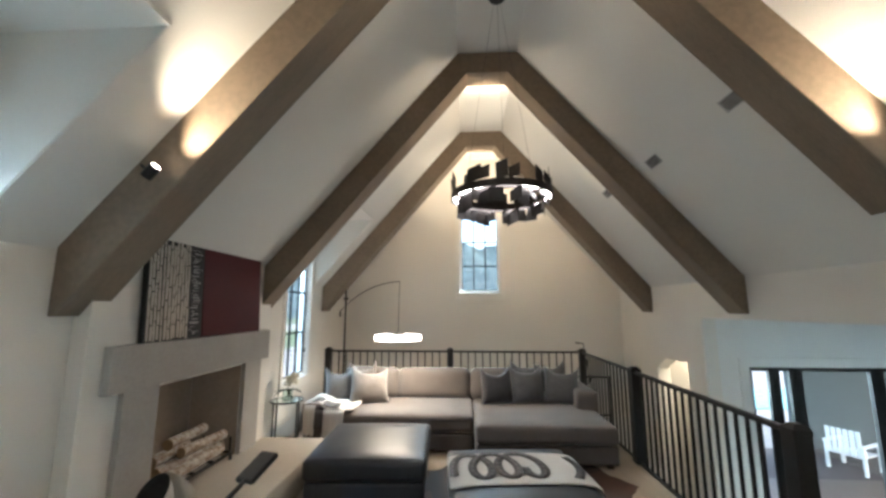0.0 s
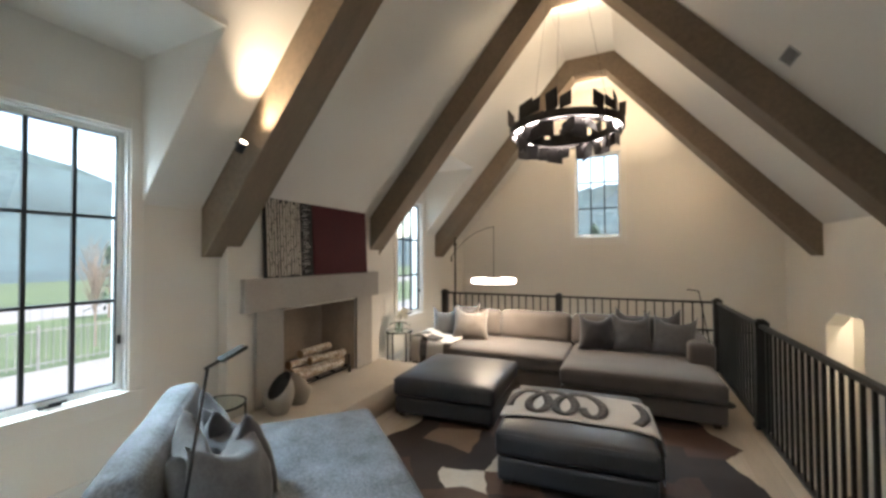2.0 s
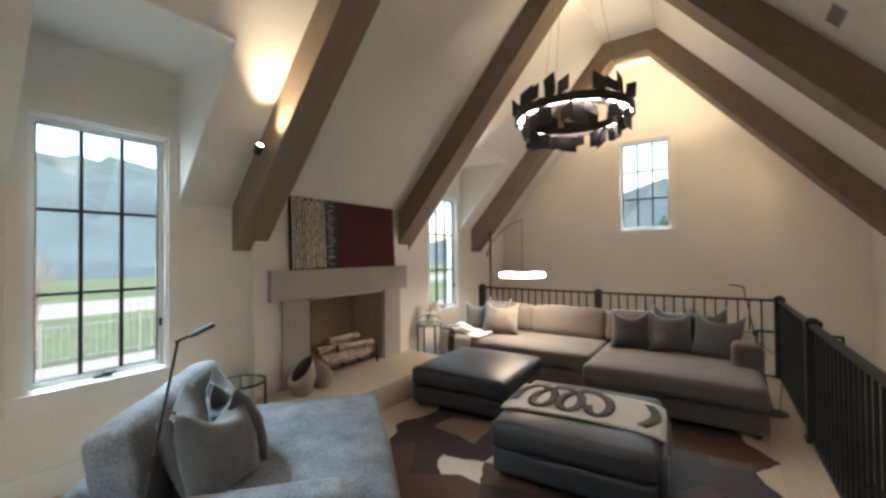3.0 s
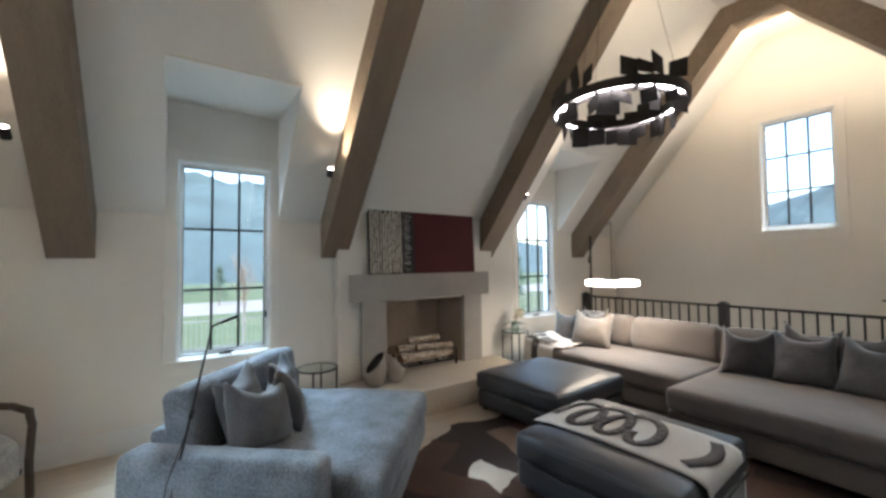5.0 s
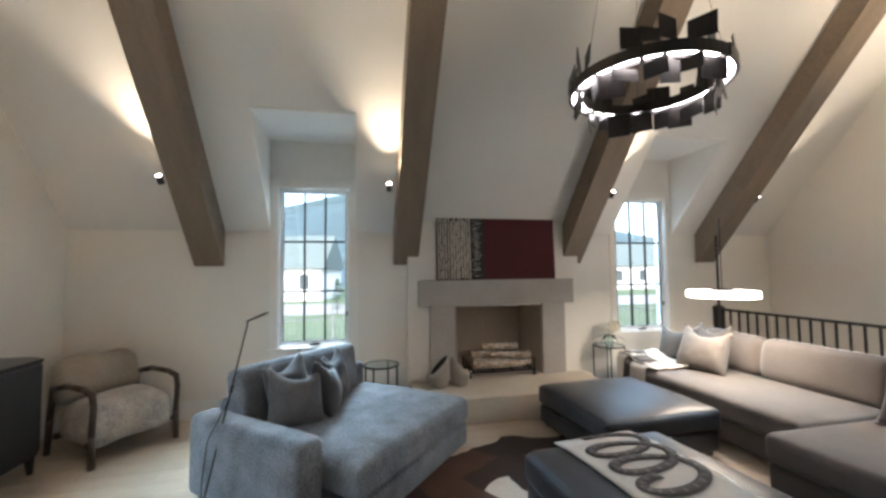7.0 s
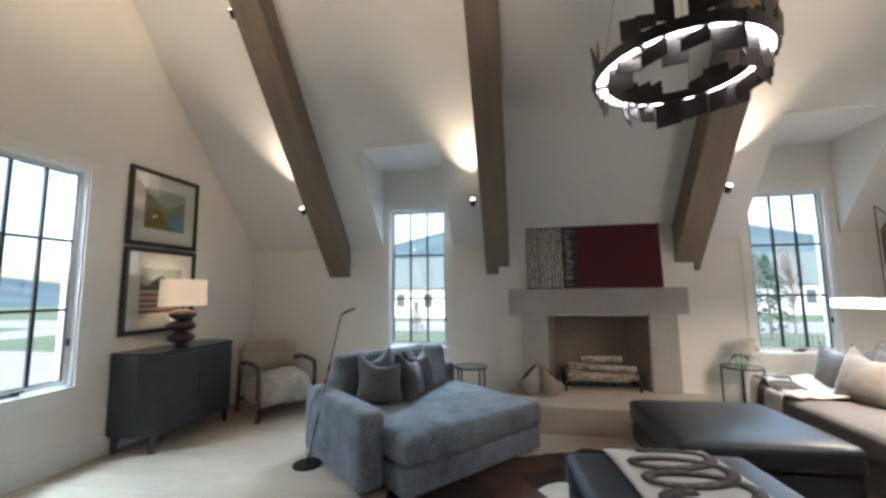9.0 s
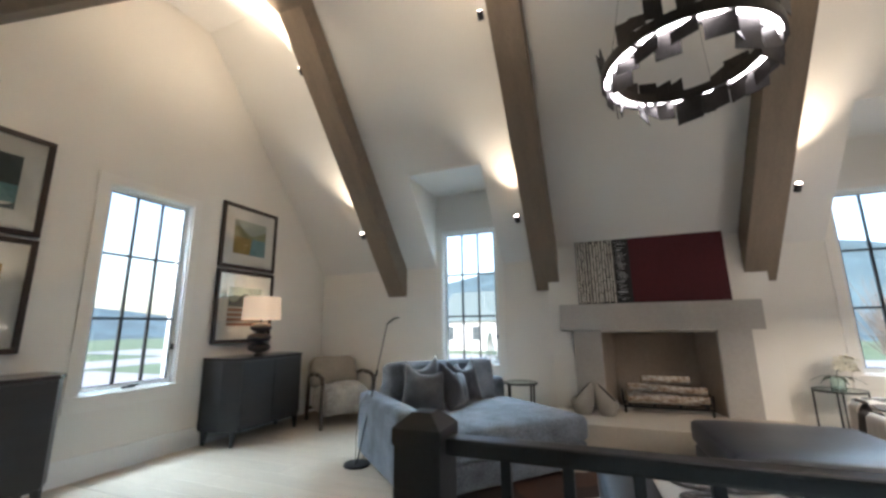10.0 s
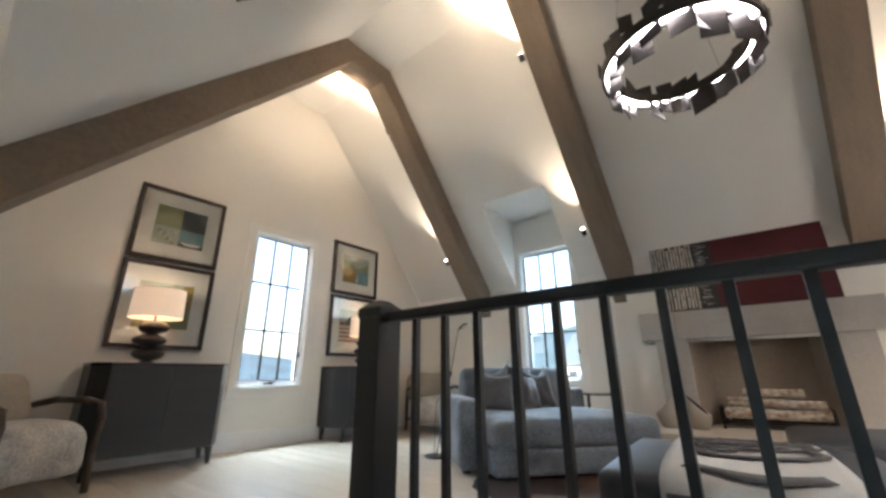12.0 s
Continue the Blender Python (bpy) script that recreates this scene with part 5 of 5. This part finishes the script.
solid("road", boxes((-36, -60, GROUND, -27, 90, GROUND + 0.02), (-36, -40, GROUND, 60, -32, GROUND + 0.024)), M_PAVE, "pale road beyond the lawn", "road", "structure")


solid("water", boxes((8.5, 14.2, GROUND + 0.045, 22, 17.6, GROUND + 0.06)), M_POOL, "turquoise swimming pool beyond the terrace", "pool", "structure")


def fence(a, b, label):
    ob = thing("fence", label, "fence", Matrix(), "garden fence")
    a, b = Vector(a), Vector(b)
    L = (b - a).length
    d = (b - a).normalized()
    m = Matrix.Translation(a) @ d.to_track_quat("X", "Z").to_matrix().to_4x4()
    for z in (0.18, 1.12):
        part("rail", boxes((0, -0.015, z, L, 0.015, z + 0.035)), M_FENCE, ob, at=m)
    pm = mesh_from(boxes((-0.03, -0.03, 0, 0.03, 0.03, 1.3)), "post", M_FENCE)
    n = int(L / 2.2)
    for i in range(n + 1):
        p = new("post", pm)
        p.parent = ob
        p.matrix_local = m @ Matrix.Translation((L * i / n, 0, 0))
    km = mesh_from(boxes((-0.009, -0.009, 0.1, 0.009, 0.009, 1.22)), "picket", M_FENCE)
    k = int(L / 0.16)
    for i in range(1, k):
        p = new("picket", km)
        p.parent = ob
        p.matrix_local = m @ Matrix.Translation((L * i / k, 0, 0))


fence((-14.6, -6, GROUND), (-14.6, 22, GROUND), "grey metal picket fence along the terrace")


def hillside(name, centre, rx, ry, h, seed, label):
    bm = bmesh.new()
    n, k = 60, 12
    rows = []
    for j in range(k + 1):
        s = j / k
        row = []
        for i in range(n):
            a = 2 * pi * i / n
            z = h * (1 - s) ** 1.3 * (1 + 0.25 * noise.noise(Vector((cos(a) * 3 + seed, sin(a) * 3, s * 3)))) if j < k else 0.0
            z += (1.8 * noise.noise(Vector((cos(a) * 25 * s, sin(a) * 25 * s, seed))) if 0 < j < k else 0)
            row.append(bm.verts.new((rx * s * cos(a), ry * s * sin(a), max(0.0, z))))
        rows.append(row)
    for p, q in zip(rows[1:], rows[2:]):
        for i in range(n):
            bm.faces.new((p[i], p[(i + 1) % n], q[(i + 1) % n], q[i]))
    bm.faces.new(rows[1])
    solid(name, bm, M_HAZED_HILL, label, "hill", "structure", smooth=True, at=pose(*centre))


hillside("backdrop", (-190, 30, GROUND - 0.5), 120, 260, 43, 1.0, "wooded hillside with haze in its colour")
hillside("backdrop_south", (30, -260, GROUND - 0.5), 300, 140, 36, 2.0, "low hills with haze in their colour")
hillside("backdrop_north", (0, 240, GROUND - 0.5), 260, 120, 44, 3.0, "wooded hillside with haze in its colour")


def conifer(x, y, h, seed):
    ob = thing("conifer", "tall dark green conifer in the garden", "tree", pose(x, y, GROUND), "garden trees")
    part("trunk", rod(bmesh.new(), (0, 0, 0), (0, 0, h * 0.95), 0.02 * h, 0.01, n=7), M_TRUNK, ob)
    rng = random.Random(seed)
    bm = bmesh.new()
    for k in range(420):
        s = rng.random() ** 0.8
        z = h * (0.1 + 0.88 * s)
        r = h * 0.24 * (1 - s) ** 0.85 * rng.uniform(0.35, 1.08)
        a = rng.uniform(0, 2 * pi)
        p = Vector((r * cos(a), r * sin(a), z))
        d = Vector((cos(a), sin(a), -0.35)).normalized()
        w = rng.uniform(0.05, 0.10) * h * 0.5
        side = d.cross(Vector((0, 0, 1))).normalized() * w * 0.5
        tipp = p + d * w * 1.6
        up = Vector((0, 0, w * 0.35))
        v = [bm.verts.new(c) for c in (p - side, p + side, tipp, p + up)]
        bm.faces.new((v[0], v[1], v[2]))
        bm.faces.new((v[0], v[2], v[3]))
        bm.faces.new((v[1], v[3], v[2]))
    part("crown", bm, M_TREE, ob)


for x, y, h, s in ((-27, 0.5, 2.6, 1), (-33, 4.0, 3.2, 2), (-24, -4.0, 2.4, 3), (-23, 17, 5.0, 4), (-21, 24, 4.2, 5), (-25, 12, 4.0, 6), (4, -26, 4.5, 7), (-7, -28, 5.2, 8), (-1.5, 30, 5.6, 9), (4, 32, 4.6, 10)):
    conifer(x, y, h, s)


def bare_tree(x, y, h, seed):
    ob = thing("bare_tree", "young leafless tree on the lawn", "tree", pose(x, y, GROUND), "garden trees")
    rng = random.Random(seed)
    bm = bmesh.new()
    rod(bm, (0, 0, 0), (0, 0, h * 0.55), h * 0.012, h * 0.008, n=6)
    tw = bmesh.new()
    for k in range(34):
        z = h * rng.uniform(0.25, 0.6)
        a = rng.uniform(0, 2 * pi)
        e = Vector((cos(a) * h * 0.18 * rng.random(), sin(a) * h * 0.18 * rng.random(), z + h * rng.uniform(0.15, 0.42)))
        rod(tw, (0, 0, z), e, h * 0.005, h * 0.002, n=4)
        for j in range(3):
            q = Vector((0, 0, z)).lerp(e, rng.uniform(0.4, 0.9))
            rod(tw, q, q + Vector((rng.uniform(-0.1, 0.1) * h, rng.uniform(-0.1, 0.1) * h, rng.uniform(0.05, 0.15) * h)), h * 0.002, h * 0.001, n=3)
    part("trunk", bm, M_TRUNK, ob)
    part("crown", tw, M_TRUNK, ob)


for x, y, h, s in ((-17, 8, 4.2, 1), (-17.5, 13, 4.6, 2), (-18, 3.8, 4.0, 3), (-26, 20, 6, 4)):
    bare_tree(x, y, h, s)


def house(at, w, d, h, label):
    ob = thing("house", label, "house", at, "neighbouring houses")
    part("wall", boxes((-w / 2, -d / 2, 0, w / 2, d / 2, h)), M_SIDING, ob, "white siding")
    bm = prism(bmesh.new(), [(-d / 2 - 0.4, h - 0.05), (d / 2 + 0.4, h - 0.05), (0, h + d * 0.42)], "x", -w / 2 - 0.4, w / 2 + 0.4)
    part("roof", bm, M_ROOF, ob, "grey-green roof")
    for i in range(4):
        x = -w / 2 + w * (i + 0.5) / 4
        for s in (-1, 1):
            wd = part("window", boxes((x - 0.5, s * (d / 2 + 0.02) - 0.03, h * 0.35, x + 0.5, s * (d / 2 + 0.02) + 0.03, h * 0.8)), M_SLATE, ob)
            part("sill", boxes((x - 0.6, s * (d / 2 + 0.05) - 0.06, h * 0.33, x + 0.6, s * (d / 2 + 0.05) + 0.06, h * 0.35)), M_TRIM, wd)


house(pose(-46, -8, GROUND, 0, 0, 80), 14, 9, 3.4, "white neighbouring house with a grey-green roof")
house(pose(-52, 40, GROUND, 0, 0, 95), 16, 9, 3.4, "white neighbouring house beyond the road")
house(pose(-14, -58, GROUND, 0, 0, 10), 16, 9, 3.4, "white neighbouring house across the road")

solid("porch_deck", boxes((4.7, 5.65, GROUND + 0.03, 12, 10.48, GROUND + 0.05)), M_DECK, "dark stained porch deck outside the hall doors", "deck", "structure")
# second box is an unseen roof, added to keep the porch dark
solid("porch_wall", boxes((7.6, 10.5, GROUND, 13.5, 10.7, 2.4), (5.0, 5.7, 2.2, 13.5, 10.5, 2.3)), M_SLATE, "dark porch wall and added unseen roof outside the hall doors", "porch", "structure")

# patio chair outside the glazed doors
pc = thing("patio_chair", "white slatted patio lounge chair outside the doors", "patio chair", pose(7.7, 9.3, GROUND + 0.052, 0, 0, 115) @ Matrix.Scale(0.85, 4))
for i in range(6):
    part("seat_slat", boxes((-0.32, -0.36 + i * 0.12, 0.36, 0.32, -0.27 + i * 0.12, 0.385)), M_SIDING, pc)
    part("back_slat", boxes((-0.32 + i * 0.11, 0.33, 0.38, -0.24 + i * 0.11, 0.36, 0.95)), M_SIDING, pc)
for x in (-0.34, 0.34):
    for y in (-0.33, 0.33):
        part("leg", boxes((x - 0.03, y - 0.03, 0, x + 0.03, y + 0.03, 0.6)), M_SIDING, pc)
    part("arm", boxes((x - 0.05, -0.38, 0.6, x + 0.05, 0.38, 0.63)), M_SIDING, pc)


# ---- oak planks, 300 at most, as pieces of the floor ----
floor_ob = bpy.data.objects["floor"]
rng = random.Random(3)
plank_me = {}


def plank(x, y0, y1, w=0.186):
    L = round((y1 - y0) * 5) / 5
    if L not in plank_me:
        bm = boxes((-w / 2 + 0.001, -L / 2 + 0.001, -0.02, w / 2 - 0.001, L / 2 - 0.001, 0.0))
        bmesh.ops.bevel(bm, geom=[e for e in bm.edges if all(v.co.z > -0.001 for v in e.verts)], offset=0.0015, segments=1, affect="EDGES")
        plank_me[L] = mesh_from(bm, "plank", M_OAK)
    ob = new("plank", plank_me[L])
    ob.parent = floor_ob
    ob.matrix_local = pose(x, (y0 + y1) / 2, 0)


x = XL + 0.093
while x < 3.7:
    end = RY + 0.06 if x < RX - 0.03 else RAIL_NEAR
    y = YB
    first_len = rng.choice((0.6, 1.0, 1.4, 1.8))
    while y < end - 0.05:
        L = min(first_len or rng.choice((1.6, 2.0, 2.4)), end - y)
        L = round(L * 5) / 5
        if L < 0.2:
            break
        plank(x, y, y + L)
        y += L
        first_len = 0
    x += 0.186
